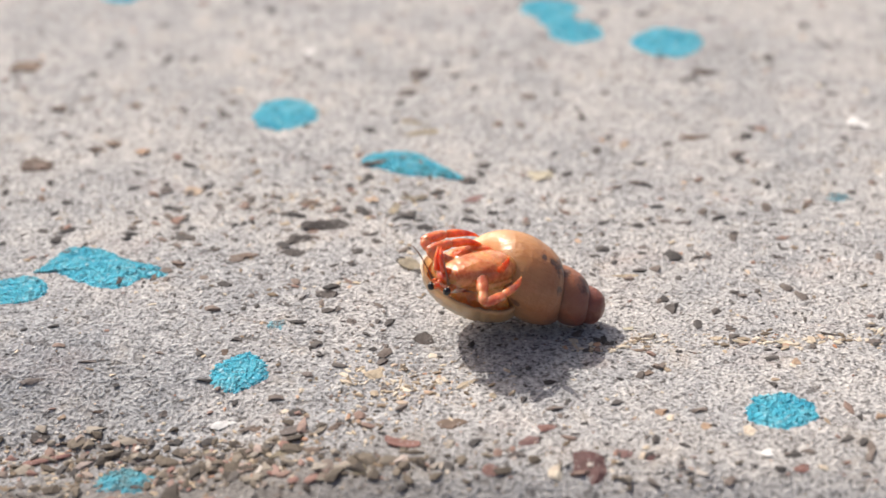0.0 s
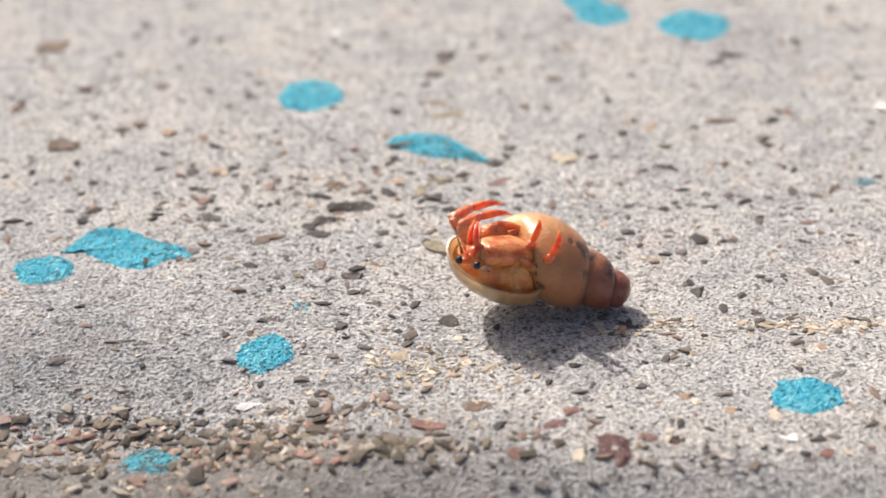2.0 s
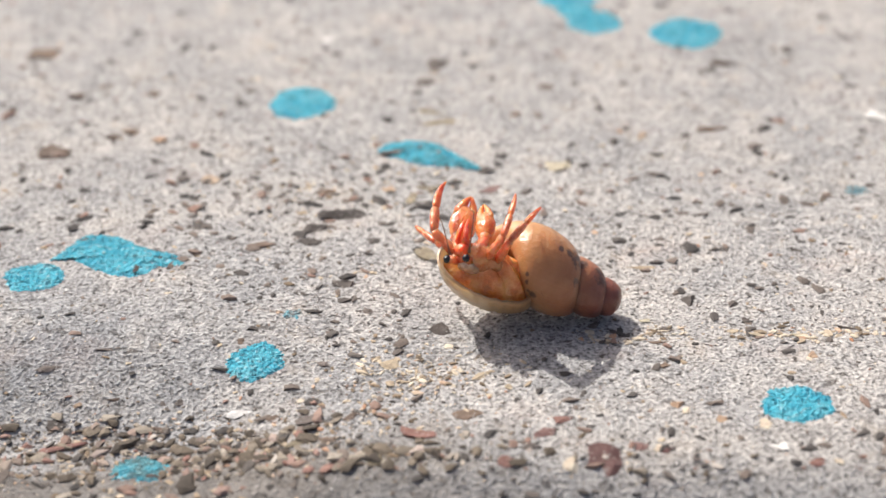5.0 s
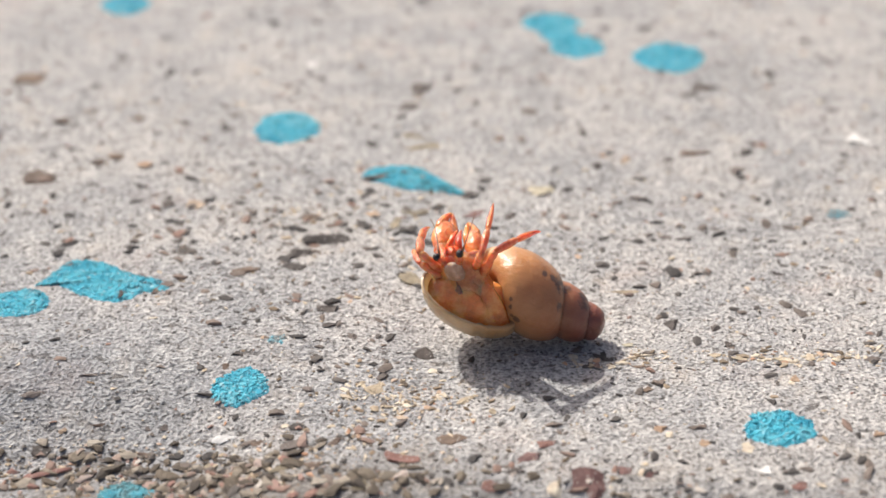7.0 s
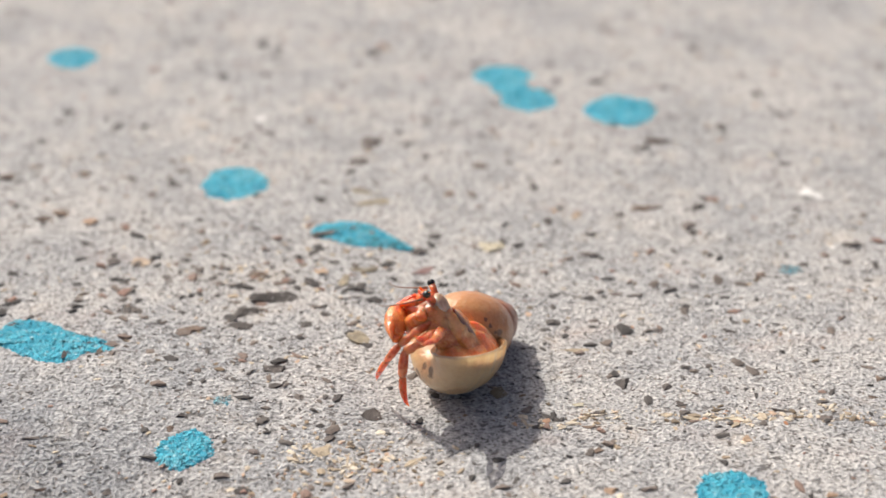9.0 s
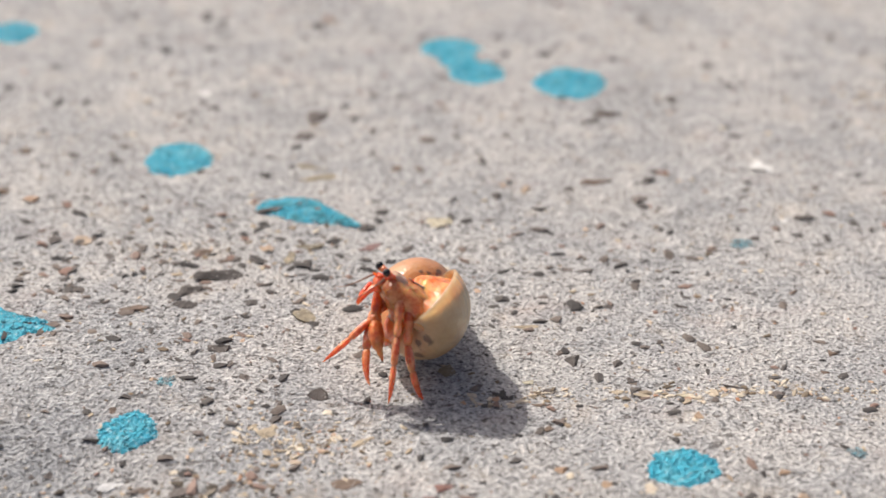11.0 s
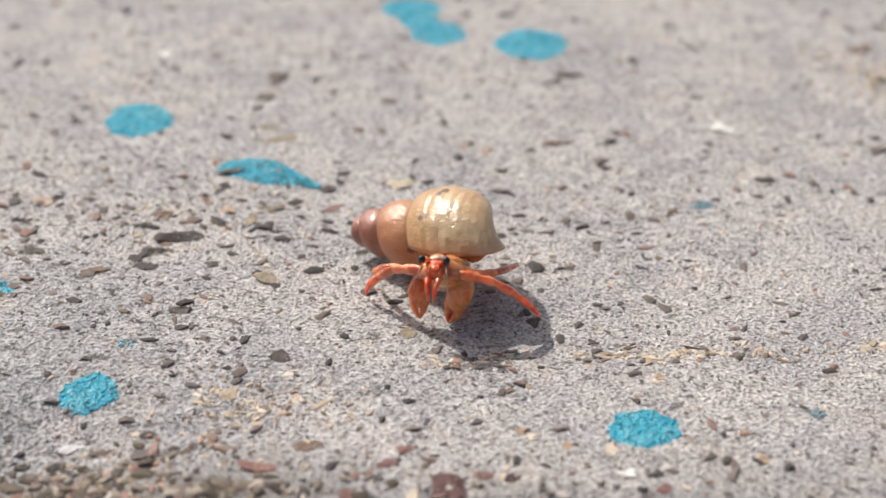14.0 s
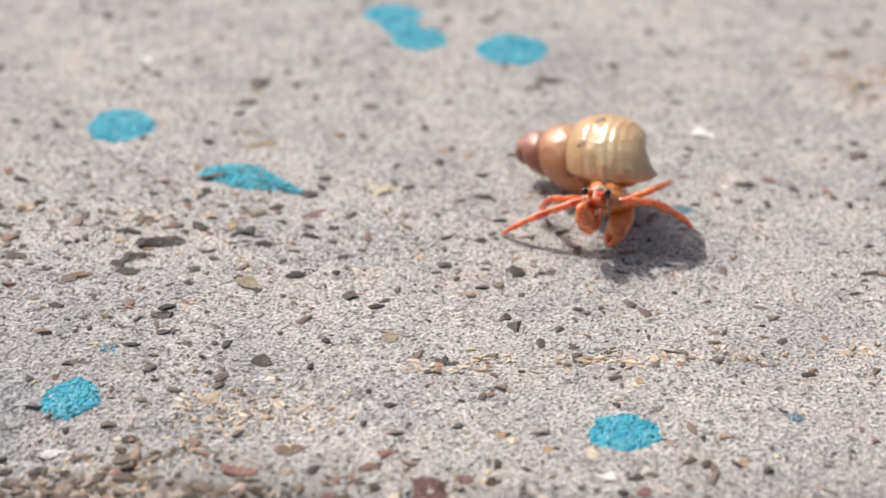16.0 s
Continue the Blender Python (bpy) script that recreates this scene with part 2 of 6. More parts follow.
CONCRETE = concrete_material()
PAINT = paint_material("turquoise_paint", 0)
PAINT_WORN = paint_material("worn_turquoise_paint", 2)
PAINT_SPECKLED = paint_material("speckled_turquoise_paint", 3)
PAINT_DULL = paint_material("dusty_turquoise_paint", 1)
STONES = {
    "d": stone_material("dark_stone", (0.05, 0.042, 0.038), (0.09, 0.074, 0.066), (0.16, 0.13, 0.115)),
    "b": stone_material("brown_stone", (0.09, 0.06, 0.045), (0.14, 0.095, 0.07), (0.20, 0.14, 0.10)),
    "m": stone_material("maroon_stone", (0.12, 0.06, 0.055), (0.17, 0.09, 0.08), (0.20, 0.12, 0.11)),
    "r": stone_material("brick_chip", (0.15, 0.075, 0.062), (0.20, 0.098, 0.08), (0.25, 0.135, 0.11)),
    "o": stone_material("ochre_stone", (0.32, 0.20, 0.13), (0.38, 0.26, 0.17), (0.40, 0.31, 0.23)),
    "t": stone_material("tan_chip", (0.36, 0.29, 0.20), (0.43, 0.35, 0.25), (0.42, 0.37, 0.27)),
    "g": stone_material("olive_dirt", (0.14, 0.115, 0.075), (0.20, 0.165, 0.11), (0.27, 0.225, 0.155)),
    "c": stone_material("cream_stone", (0.56, 0.46, 0.34), (0.60, 0.50, 0.38), (0.55, 0.47, 0.37)),
    "p": stone_material("pale_chip", (0.47, 0.46, 0.45), (0.52, 0.51, 0.50), (0.50, 0.48, 0.46)),
    "w": stone_material("white_stone", (0.58, 0.56, 0.53), (0.66, 0.64, 0.61), (0.60, 0.57, 0.53)),
}
SHELL = shell_material()
ORANGE = flesh_material("orange_cuticle", (0.50, 0.085, 0.02), (0.68, 0.19, 0.05), 0.24, 0.85, 0.0016)
PALE = flesh_material("pale_orange_cuticle", (0.58, 0.16, 0.04), (0.74, 0.30, 0.10), 0.2, 0.85, 0.002)
CLAW = flesh_material("amber_claw", (0.63, 0.148, 0.037), (0.815, 0.275, 0.074), 0.16, 0.8, 0.0016)
AMBER = flesh_material("amber_flesh", (0.64, 0.20, 0.055), (0.78, 0.33, 0.115), 0.16, 0.7, 0.002)
BODY = flesh_material("amber_orange_body", (0.80, 0.23, 0.05), (0.90, 0.37, 0.10), 0.14, 0.7, 0.002)
LEG = flesh_material("orange_pink_leg", (0.53, 0.115, 0.036), (0.69, 0.255, 0.10), 0.22, 0.85, 0.0014)
# the paleness is sky sheen on the shield, put into the colour
COLLAR = flesh_material("glossy_shield_painted_sheen", (0.50, 0.30, 0.19), (0.68, 0.49, 0.35), 0.06)
STRIPE = flesh_material("dark_brown_stripe", (0.16, 0.06, 0.035), (0.26, 0.11, 0.065), 0.4)
RED = flesh_material("red_mouthparts", (0.62, 0.07, 0.014), (0.76, 0.15, 0.035), 0.22, 0.9, 0.0014)
EYE = Mat("black_eye", 0.12, 0.6)
EYE.colour((0.012, 0.010, 0.010))
EYE = EYE.m
FEELER = Mat("brown_feeler", 0.5, 0.4)
FEELER.colour((0.22, 0.10, 0.05))
FEELER = FEELER.m


# ---- ground ----
def soft(v, w):
    """A smooth ramp: 0 below, v above."""
    return w * np.logaddexp(0, np.clip(v / w, -500, 500))


def relief(x, y):
    """Height of the worn concrete in metres at x, y in metres (arrays)."""
    x, y = np.asarray(x) * 100, np.asarray(y) * 100
    left = 1 / (1 + np.exp(np.clip((x + 1.75) / 0.65, -40, 40)))
    edge = 0.34 + 0.32 * np.exp(-((x - 0.5) / 2.4) ** 2)
    h = -0.45 * left * (soft(-1.88 - y, 0.22) - soft(-3.05 - y, 0.12))
    h = h - edge * (soft(-4.0 - y, 0.10) - soft(-6.5 - y, 0.3))
    near = np.exp(-(np.clip(np.hypot(x, y) - 12, 0, None) / 10) ** 2)
    return near * (h + 0.012 * np.sin(x * 1.1 + 0.5) * np.sin(y * 0.9 + x * 0.3)) / 100


def roughness(x, y):
    """Fine unevenness of the surface, metres."""
    v = Vector((x, y, 0.0))
    return 0.00012 * noise.noise(v * 420) + 0.00009 * noise.noise(v * 1100 + Vector((5, 3, 1)))


def ground_height(x, y):
    return float(relief(x, y)) + roughness(x, y)


def axis(lo, hi, step):
    """Coordinates: even steps in the middle, growing steps out to the horizon."""
    mid = list(np.arange(lo, hi + step / 2, step))
    out, d = [], step
    while d < 900:
        d *= 1.55
        out.append(d)
    return [lo - sum(out[:i + 1]) for i in reversed(range(len(out)))] + mid + [mid[-1] + sum(out[:i + 1]) for i in range(len(out))]


def build_ground():
    xs, ys = axis(-0.075, 0.080, 0.00045), axis(-0.060, 0.105, 0.00045)
    gx, gy = np.meshgrid(xs, ys)
    z = relief(gx, gy)
    inner = (gx > -0.076) & (gx < 0.081) & (gy > -0.061) & (gy < 0.106)
    zf = z.ravel()
    for i in np.flatnonzero(inner.ravel()):
        zf[i] += roughness(gx.flat[i], gy.flat[i])
    co = np.stack([gx.ravel(), gy.ravel(), zf], 1)
    nx, ny = len(xs), len(ys)
    i = np.arange(nx * ny).reshape(ny, nx)
    faces = np.stack([i[:-1, :-1], i[:-1, 1:], i[1:, 1:], i[1:, :-1]], -1).reshape(-1, 4)
    me = bpy.data.meshes.new("ground")
    me.from_pydata(co.tolist(), [], faces.tolist())
    me.polygons.foreach_set("use_smooth", np.ones(len(faces), bool))
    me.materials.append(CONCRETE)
    return tagged(new("ground", me), "worn grey concrete with exposed sand and grit", "ground", kind="structure")


build_ground()


# ---- helpers for meshes ----
def part(name, bm, material, parent=None, label="", smooth=True):
    """Links a bmesh as one mesh object under a thing or part."""
    me = bpy.data.meshes.new(name)
    bmesh.ops.recalc_face_normals(bm, faces=bm.faces)
    bm.to_mesh(me)
    bm.free()
    me.polygons.foreach_set("use_smooth", np.full(len(me.polygons), smooth))
    for m in material if isinstance(material, (list, tuple)) else (material,):
        me.materials.append(m)
    ob = new(name, me)
    if parent:
        ob.parent = parent
    if label:
        ob["label"] = label
    return ob


def tube(bm, pts, radii, segs=10, flat=1.0, side=Vector((0, 0, 1))):
    """A tapered tube with closed, rounded ends along pts; flat squeezes it along side."""
    pts = [Vector(p) for p in pts]
    rings = []
    for i, (p, r) in enumerate(zip(pts, radii)):
        d = (pts[min(i + 1, len(pts) - 1)] - pts[max(i - 1, 0)]).normalized()
        u = side - d * side.dot(d)
        u = (u if u.length > 1e-6 else d.orthogonal()).normalized()
        v = d.cross(u)
        rings.append([bm.verts.new(p + (u * math.cos(a) * flat + v * math.sin(a)) * r) for a in (2 * math.pi * k / segs for k in range(segs))])
    for a, b in zip(rings, rings[1:]):
        for k in range(segs):
            bm.faces.new((a[k], a[(k + 1) % segs], b[(k + 1) % segs], b[k]))
    bm.faces.new(list(reversed(rings[0])))
    bm.faces.new(rings[-1])
    return rings


def blob(bm, centre, size, turn=None, segs=18, rings=12, lump=0.0, seed=0):
    """An ellipsoid, with gentle lumps."""
    res = bmesh.ops.create_uvsphere(bm, u_segments=segs, v_segments=rings, radius=1.0)["verts"]
    m = (turn or Matrix()).to_3x3()
    for v in res:
        f = 1 + lump * noise.noise(v.co * 1.7 + Vector((seed, 0, 0)))
        v.co = Vector(centre) + m @ Vector((v.co.x * size[0] * f, v.co.y * size[1] * f, v.co.z * size[2] * f))
    return res


MM = 0.001

# ---- the hermit crab ----
MOVING = {}
hermit_crab = tagged(new("hermit_crab"), "small orange hermit crab in a cream and brown snail shell", "hermit crab")
MOVING["hermit_crab"] = hermit_crab


def build_shell():
    """A right-handed spiral shell: tip towards +x, mouth open towards +z on the -y side."""
    grow, turns, steps, ring = 1.57, 4.0, 84, 240
    bm = bmesh.new()

    def ring_at(tau, shrink=1.0):
        s = grow ** tau
        wide = s ** 0.88
        phi = math.pi - 2 * math.pi * tau
        out_dir = Vector((0, math.cos(phi), math.sin(phi)))
        near = max(0.0, 1 + tau / 0.12)
        vs = []
        for k in range(ring):
            a = 2 * math.pi * k / ring
            q = 0.72 if math.sin(a) > 0 else 0.92
            long = 4.7 if math.sin(a) > 0 else 4.7 + 0.7 * min(1, max(0, (tau + 0.95) / 0.5))
            ra, ax = (math.copysign(abs(f(a)) ** q, f(a)) for f in (math.cos, math.sin))
            cord = max(0, ra) * min(1, max(0.12, (0.55 + tau) * 4))
            rib = 1 + 0.034 * cord * max(0.3, 1 - 1.2 * abs(ax - 0.15)) * (0.6 + 0.8 * noise.noise(Vector((tau * 4, a * 2, 3)))) * math.sin(a * 27 + 0.9 * noise.noise(Vector((tau * 6, a, 0)))) + 0.018 * noise.noise(Vector((tau * 3, ra * 0.7, ax * 0.7))) + 0.004 * math.sin(tau * 70 + 2 * ax) * noise.noise(Vector((tau * 9, 1, 0)))
            r = 2.62 * wide + 3.0 * wide * ra * shrink * rib - 0.62 * s * max(0, ax) * max(0, ra)
            x = 15.1 - 16.4 * (s if s > 0.30 else 0.30 - (0.30 - s) * 0.4) + long * s * ax * shrink * rib
            p = Vector((x, 0, 0)) + out_dir * (r + 0.15 * near * max(0, ra))
            vs.append(p * MM)
        return vs

    def skin(rows):
        made = [[bm.verts.new(p) for p in row] for row in rows]
        for a, b in zip(made, made[1:]):
            for k in range(ring):
                bm.faces.new((a[k], a[(k + 1) % ring], b[(k + 1) % ring], b[k]))
        return made

    n = int(turns * steps)
    outer = skin([ring_at(-turns + turns * i / n) for i in range(n + 1)])
    bm.faces.new(list(reversed(outer[0])))
    inner = skin([ring_at(-0.002 - 0.40 * i / 16, 0.90 - 0.12 * i / 16) for i in range(17)])
    for k in range(ring):
        bm.faces.new((outer[-1][k], outer[-1][(k + 1) % ring], inner[0][(k + 1) % ring], inner[0][k]))
    bm.faces.new(inner[-1])
    ob = part("shell", bm, SHELL, hermit_crab, "glossy cream snail shell with a brown spire")
    lip = bmesh.new()
    pts = [sum((v for v in (a, b)), Vector()) / 2 for a, b in zip(ring_at(0.0), ring_at(-0.002, 0.92))]
    pts = pts + [pts[0]]
    tube(lip, pts, [0.11 * MM] * len(pts), 8)
    part("lip", lip, SHELL, ob, "pale rounded shell lip")
    plug = bmesh.new()
    rim = ring_at(-0.04, 0.91)
    mid = sum(rim, Vector()) / ring
    prev = None
    for r in range(1, 25):
        f = r / 24
        row = []
        for p in rim:
            q = mid + (p - mid) * f
            fold = 0.3 * math.sin((q.y * 1.0 + q.x * 0.35) * 4200 + 2 * noise.noise(q * 300)) + 0.6 * noise.noise(q * 420)
            row.append(plug.verts.new(q + Vector((0, 0, MM * (1 - f ** 2.2) * (2.5 + fold)))))
        for k in range(ring) if prev else ():
            plug.faces.new((prev[k], prev[(k + 1) % ring], row[(k + 1) % ring], row[k]))
        if not prev:
            plug.faces.new(row)
        prev = row
    plug.faces.new([plug.verts.new(v.co - Vector((0, 0, 0.4 * MM))) for v in reversed(prev)])
    part("abdomen", plug, BODY, ob, "soft orange body filling the shell's mouth")
    return ob


MOVING["shell"] = build_shell()


def build_head():
    """Head, shield and body: eyes at the origin, forward +x, back of the shield up +z."""
    bm = bmesh.new()
    tube(bm, [(-0.2 * MM, 0, -0.6 * MM), (-1.2 * MM, 0, -0.7 * MM), (-2.8 * MM, 0, -0.8 * MM), (-4.6 * MM, 0, -0.9 * MM), (-6.2 * MM, 0, -0.9 * MM), (-7.6 * MM, 0, -0.8 * MM), (-8.4 * MM, 0, -0.7 * MM)],
         [1.1 * MM, 1.9 * MM, 2.3 * MM, 2.5 * MM, 2.4 * MM, 1.8 * MM, 0.8 * MM], 24, 0.66)
    head = part("head", bm, PALE, hermit_crab, "pale orange head and body")
    bm = bmesh.new()
    blob(bm, (-0.9 * MM, 0, -0.15 * MM), (1.1 * MM, 1.2 * MM, 0.6 * MM), None, 18, 14, 0.12)
    part("forehead", bm, RED, head, "red-orange forehead")
    # front of the shield, paler than its flesh to paint in the sky's reflection
    bm = bmesh.new()
    blob(bm, (-1.45 * MM, 0, 0.42 * MM), (1.15 * MM, 1.0 * MM, 0.55 * MM), None, 24, 16, 0.06)
    part("collar", bm, COLLAR, head, "glossy tan front shield, its sky sheen painted in pale")
    bm = bmesh.new()
    blob(bm, (-5.0 * MM, 0, 0.18 * MM), (3.3 * MM, 1.95 * MM, 1.0 * MM), None, 32, 20, 0.12, 2)
    for v in bm.verts:
        v.co.z += 0.07 * MM * math.sin(v.co.x * 5200) * max(0, v.co.z / MM)
    part("shield", bm, AMBER, head, "tan translucent shield")
    bm = bmesh.new()
    blob(bm, (-4.5 * MM, 0.05 * MM, 1.02 * MM), (2.0 * MM, 0.42 * MM, 0.22 * MM), None, 18, 12, 0.35, 8)
    part("shield_stripe", bm, STRIPE, head, "dark brown stripe down the shield")
    for sd in (1, -1):
        bm = bmesh.new()
        tube(bm, [(-1.1 * MM, sd * 0.45 * MM, 0.15 * MM), (-0.4 * MM, sd * 0.78 * MM, 0.25 * MM), (0.25 * MM, sd * 1.12 * MM, 0.3 * MM)], [0.36 * MM, 0.30 * MM, 0.36 * MM], 10)
        part("eyestalk", bm, ORANGE, head, "orange eyestalk")
        bm = bmesh.new()
        blob(bm, (0.42 * MM, sd * 1.20 * MM, 0.32 * MM), (0.38 * MM, 0.38 * MM, 0.40 * MM), None, 14, 10)
        part("eye", bm, EYE, head, "round glossy black eye")
        bm = bmesh.new()
        base = Vector((0.2, sd * 1.2, -0.3))
        pts = [base + Vector((1.7 * f, 1.0 * sd * f, -3.6 * f - 0.9 * f * f + 1.3 * f ** 3)) for f in (0, 0.2, 0.4, 0.6, 0.8, 1.0, 1.2)]
        tube(bm, [p * MM for p in pts], [0.16 * MM, 0.075 * MM, 0.06 * MM, 0.05 * MM, 0.042 * MM, 0.034 * MM, 0.02 * MM], 6)
        part("antenna", bm, FEELER, head, "thin brown antenna")
        bm = bmesh.new()
        pts = [Vector((0.2, sd * 0.35, -0.2)), Vector((0.5, sd * 0.4, -0.5)), Vector((0.75, sd * 0.35, -0.55)), Vector((0.95, sd * 0.32, -0.4))]
        tube(bm, [p * MM for p in pts], [0.18 * MM, 0.13 * MM, 0.10 * MM, 0.04 * MM], 8)
        part("antennule", bm, RED, head)
        bm = bmesh.new()
        pts = [Vector((-0.6, sd * 0.45, -1.2)), Vector((0.3, sd * 0.46, -1.6)), Vector((0.5, sd * 0.36, -2.6)), Vector((0.4, sd * 0.2, -3.7))]
        tube(bm, [p * MM for p in pts], [0.34 * MM, 0.36 * MM, 0.27 * MM, 0.08 * MM], 8)
        part("mouthpart", bm, RED, head, "red-orange mouthpart")
    bm = bmesh.new()
    blob(bm, (-0.1 * MM, 0, -0.75 * MM), (0.75 * MM, 0.85 * MM, 0.75 * MM), None, 12, 8, 0.2)
    part("face", bm, RED, head, "red-orange face")
    return head


MOVING["head"] = build_head()


def build_claw(key, name, k, label):
    """A claw: arm along +x for 3.2 mm, then a long palm with two closed fingers, 4.6 mm times k, on a wrist."""
    bm = bmesh.new()
    tube(bm, [(-0.4 * MM, 0, 0), (0.3 * MM, 0, 0.03 * MM), (1.2 * MM, 0, 0.1 * MM), (2.2 * MM, 0, 0.1 * MM), (2.9 * MM, 0, 0.04 * MM), (3.3 * MM, 0, 0)],
         [0.3 * MM * k, 0.52 * MM * k, 0.66 * MM * k, 0.72 * MM * k, 0.6 * MM * k, 0.3 * MM * k], 14, 0.85)
    arm = part(name, bm, ORANGE, hermit_crab, label)
    bm = bmesh.new()
    blob(bm, (3.2 * MM, 0, 0), (0.72 * MM * k, 0.74 * MM * k, 0.66 * MM * k), None, 16, 12, 0.12, 2)
    part("wrist", bm, ORANGE, arm)
    bm = bmesh.new()
    length = [0, 0.4, 1.1, 1.9, 2.7, 3.2, 3.5]
    wide = [0.46, 0.88, 1.16, 1.22, 1.04, 0.77, 0.4]
    tube(bm, [(x * k * MM, 0.05 * math.sin(x) * k * MM, 0.12 * math.sin(x * 0.9) * k * MM) for x in length], [w * k * MM for w in wide], 24, 0.72)
    for v in bm.verts:
        v.co *= 1 + 0.015 * noise.noise(v.co * 1500) + 0.012 * noise.noise(v.co * 3600)
    palm = part("palm", bm, CLAW, arm, "long rounded amber palm")
    for sd in (1, -1):
        bm = bmesh.new()
        pts = [(2.3, sd * 0.66, 0), (3.1, sd * 0.62, 0.02), (3.9, sd * 0.38, -0.08), (4.4, sd * 0.16, -0.22), (4.65, sd * 0.05, -0.3)]
        tube(bm, [(x * k * MM, y * k * MM, z * k * MM) for x, y, z in pts], [0.46 * MM * k, 0.46 * MM * k, 0.34 * MM * k, 0.18 * MM * k, 0.05 * MM * k], 12, 0.9)
        part("finger", bm, CLAW, palm)
    MOVING[key], MOVING[key + "_tip"] = arm, palm


build_claw("big_claw", "big_claw", 1.15, "larger rounded orange claw")
build_claw("small_claw", "small_claw", 0.86, "smaller slender orange claw")


def build_leg(key, label):
    """Walking leg: thigh along +x for 3.8 mm, then a shank of 6.2 mm that ends in a curved, pointed foot."""
    side = Vector((0, 1, 0))
    bm = bmesh.new()
    tube(bm, [(-0.3 * MM, 0, 0), (0.3 * MM, 0, 0.05 * MM), (1.2 * MM, 0, 0.12 * MM), (2.0 * MM, 0, 0.13 * MM), (2.35 * MM, 0, 0.10 * MM), (2.55 * MM, 0, 0.10 * MM), (3.1 * MM, 0, 0.10 * MM), (3.6 * MM, 0, 0.04 * MM), (3.9 * MM, 0, 0)],
         [0.33 * MM, 0.54 * MM, 0.64 * MM, 0.58 * MM, 0.46 * MM, 0.44 * MM, 0.56 * MM, 0.49 * MM, 0.26 * MM], 14, 0.72, side)
    leg = part("leg", bm, LEG, hermit_crab, label)
    bm = bmesh.new()
    tube(bm, [(-0.15 * MM, 0, 0), (0.4 * MM, 0, 0.06 * MM), (1.4 * MM, 0, 0.2 * MM), (2.3 * MM, 0, 0.3 * MM), (2.75 * MM, 0, 0.32 * MM)],
         [0.28 * MM, 0.46 * MM, 0.52 * MM, 0.46 * MM, 0.28 * MM], 14, 0.72, side)
    shank = part("shank", bm, LEG, leg)
    bm = bmesh.new()
    tube(bm, [(2.55 * MM, 0, 0.3 * MM), (2.9 * MM, 0, 0.33 * MM), (3.7 * MM, 0, 0.34 * MM), (4.6 * MM, 0, 0.27 * MM), (5.4 * MM, 0, 0.10 * MM), (5.9 * MM, 0, -0.09 * MM), (6.2 * MM, 0, -0.26 * MM)],
         [0.26 * MM, 0.40 * MM, 0.41 * MM, 0.33 * MM, 0.22 * MM, 0.12 * MM, 0.03 * MM], 14, 0.72, side)
    part("foot", bm, ORANGE, shank, "pointed orange foot")
    MOVING[key], MOVING[key + "_tip"] = leg, shank


for key in ("left_front_leg", "left_rear_leg", "right_front_leg", "right_rear_leg"):
    build_leg(key, "slender jointed orange walking leg")


# ---- paint on the concrete ----
PAINT_LABEL = {"R": "round dried drop of turquoise paint on concrete", "B": "oval dried drop of turquoise paint on concrete", "S": "rough speckled drop of turquoise paint on concrete",
               "F": "faint fleck of turquoise paint on concrete", "K": "worn turquoise paint drop half covered in grit"}


def paint_sheet(name, outline, thick, material, label, seed):
    """A thin raised film over the relief, inside an outline of points round its middle."""
    bm = bmesh.new()
    c = sum(outline, Vector((0, 0))) / len(outline)
    rings = 18
    prev = None
    for r in range(1, rings + 1):
        f = (r / rings) ** 0.8
        row = []
        for p in outline:
            q = c + (p - c) * f
            edge = 1 - (r / rings) ** 6
            lump = 0.00009 * noise.noise(Vector((q.x * 1400, q.y * 1400, seed))) + 0.00006 * noise.noise(Vector((q.x * 3600, q.y * 3600, seed)))
            row.append(bm.verts.new((q.x, q.y, ground_height(q.x, q.y) - 0.00008 + (thick + lump + 0.00008) * edge)))
        if prev:
            for k in range(len(row)):
                bm.faces.new((prev[k], prev[(k + 1) % len(row)], row[(k + 1) % len(row)], row[k]))
        else:
            mid = bm.verts.new((c.x, c.y, ground_height(c.x, c.y) + thick))
            for k in range(len(row)):
                bm.faces.new((mid, row[k], row[(k + 1) % len(row)]))
        prev = row
    return tagged(part(name, bm, material, None), label, "paint drop", "turquoise paint drops")


def paint_splat(x, y, rx, ry, seed, look_of):
    """A drop at x, y (mm) with half sizes rx, ry (mm) and an uneven rim."""
    n = 120
    rag = {"R": 0.12, "B": 0.10, "S": 0.15, "F": 0.35, "K": 0.28}[look_of]
    outline = []
    for k in range(n):
        a = 2 * math.pi * k / n
        d = Vector((math.cos(a), math.sin(a)))
        f = 1 + rag * (1.3 * noise.noise(Vector((d.x * 1.6, d.y * 1.6, seed * 7.3))) + 0.9 * noise.noise(Vector((d.x * 6, d.y * 6, seed * 3.1))))
        f += rag * (0.6 * noise.noise(Vector((d.x * 16, d.y * 16, seed))) + 0.5 * noise.noise(Vector((d.x * 34, d.y * 34, seed))))
        outline.append(Vector(((x + rx * d.x * f) * MM, (y + ry * d.y * f) * MM)))
    thick = {"R": 0.00022, "B": 0.0002, "S": 0.00026, "F": 0.00005, "K": 0.00015}[look_of]
    paint_sheet("paint_drop", outline, thick, {"F": PAINT_WORN, "K": PAINT_DULL}.get(look_of, PAINT), PAINT_LABEL[look_of], seed)


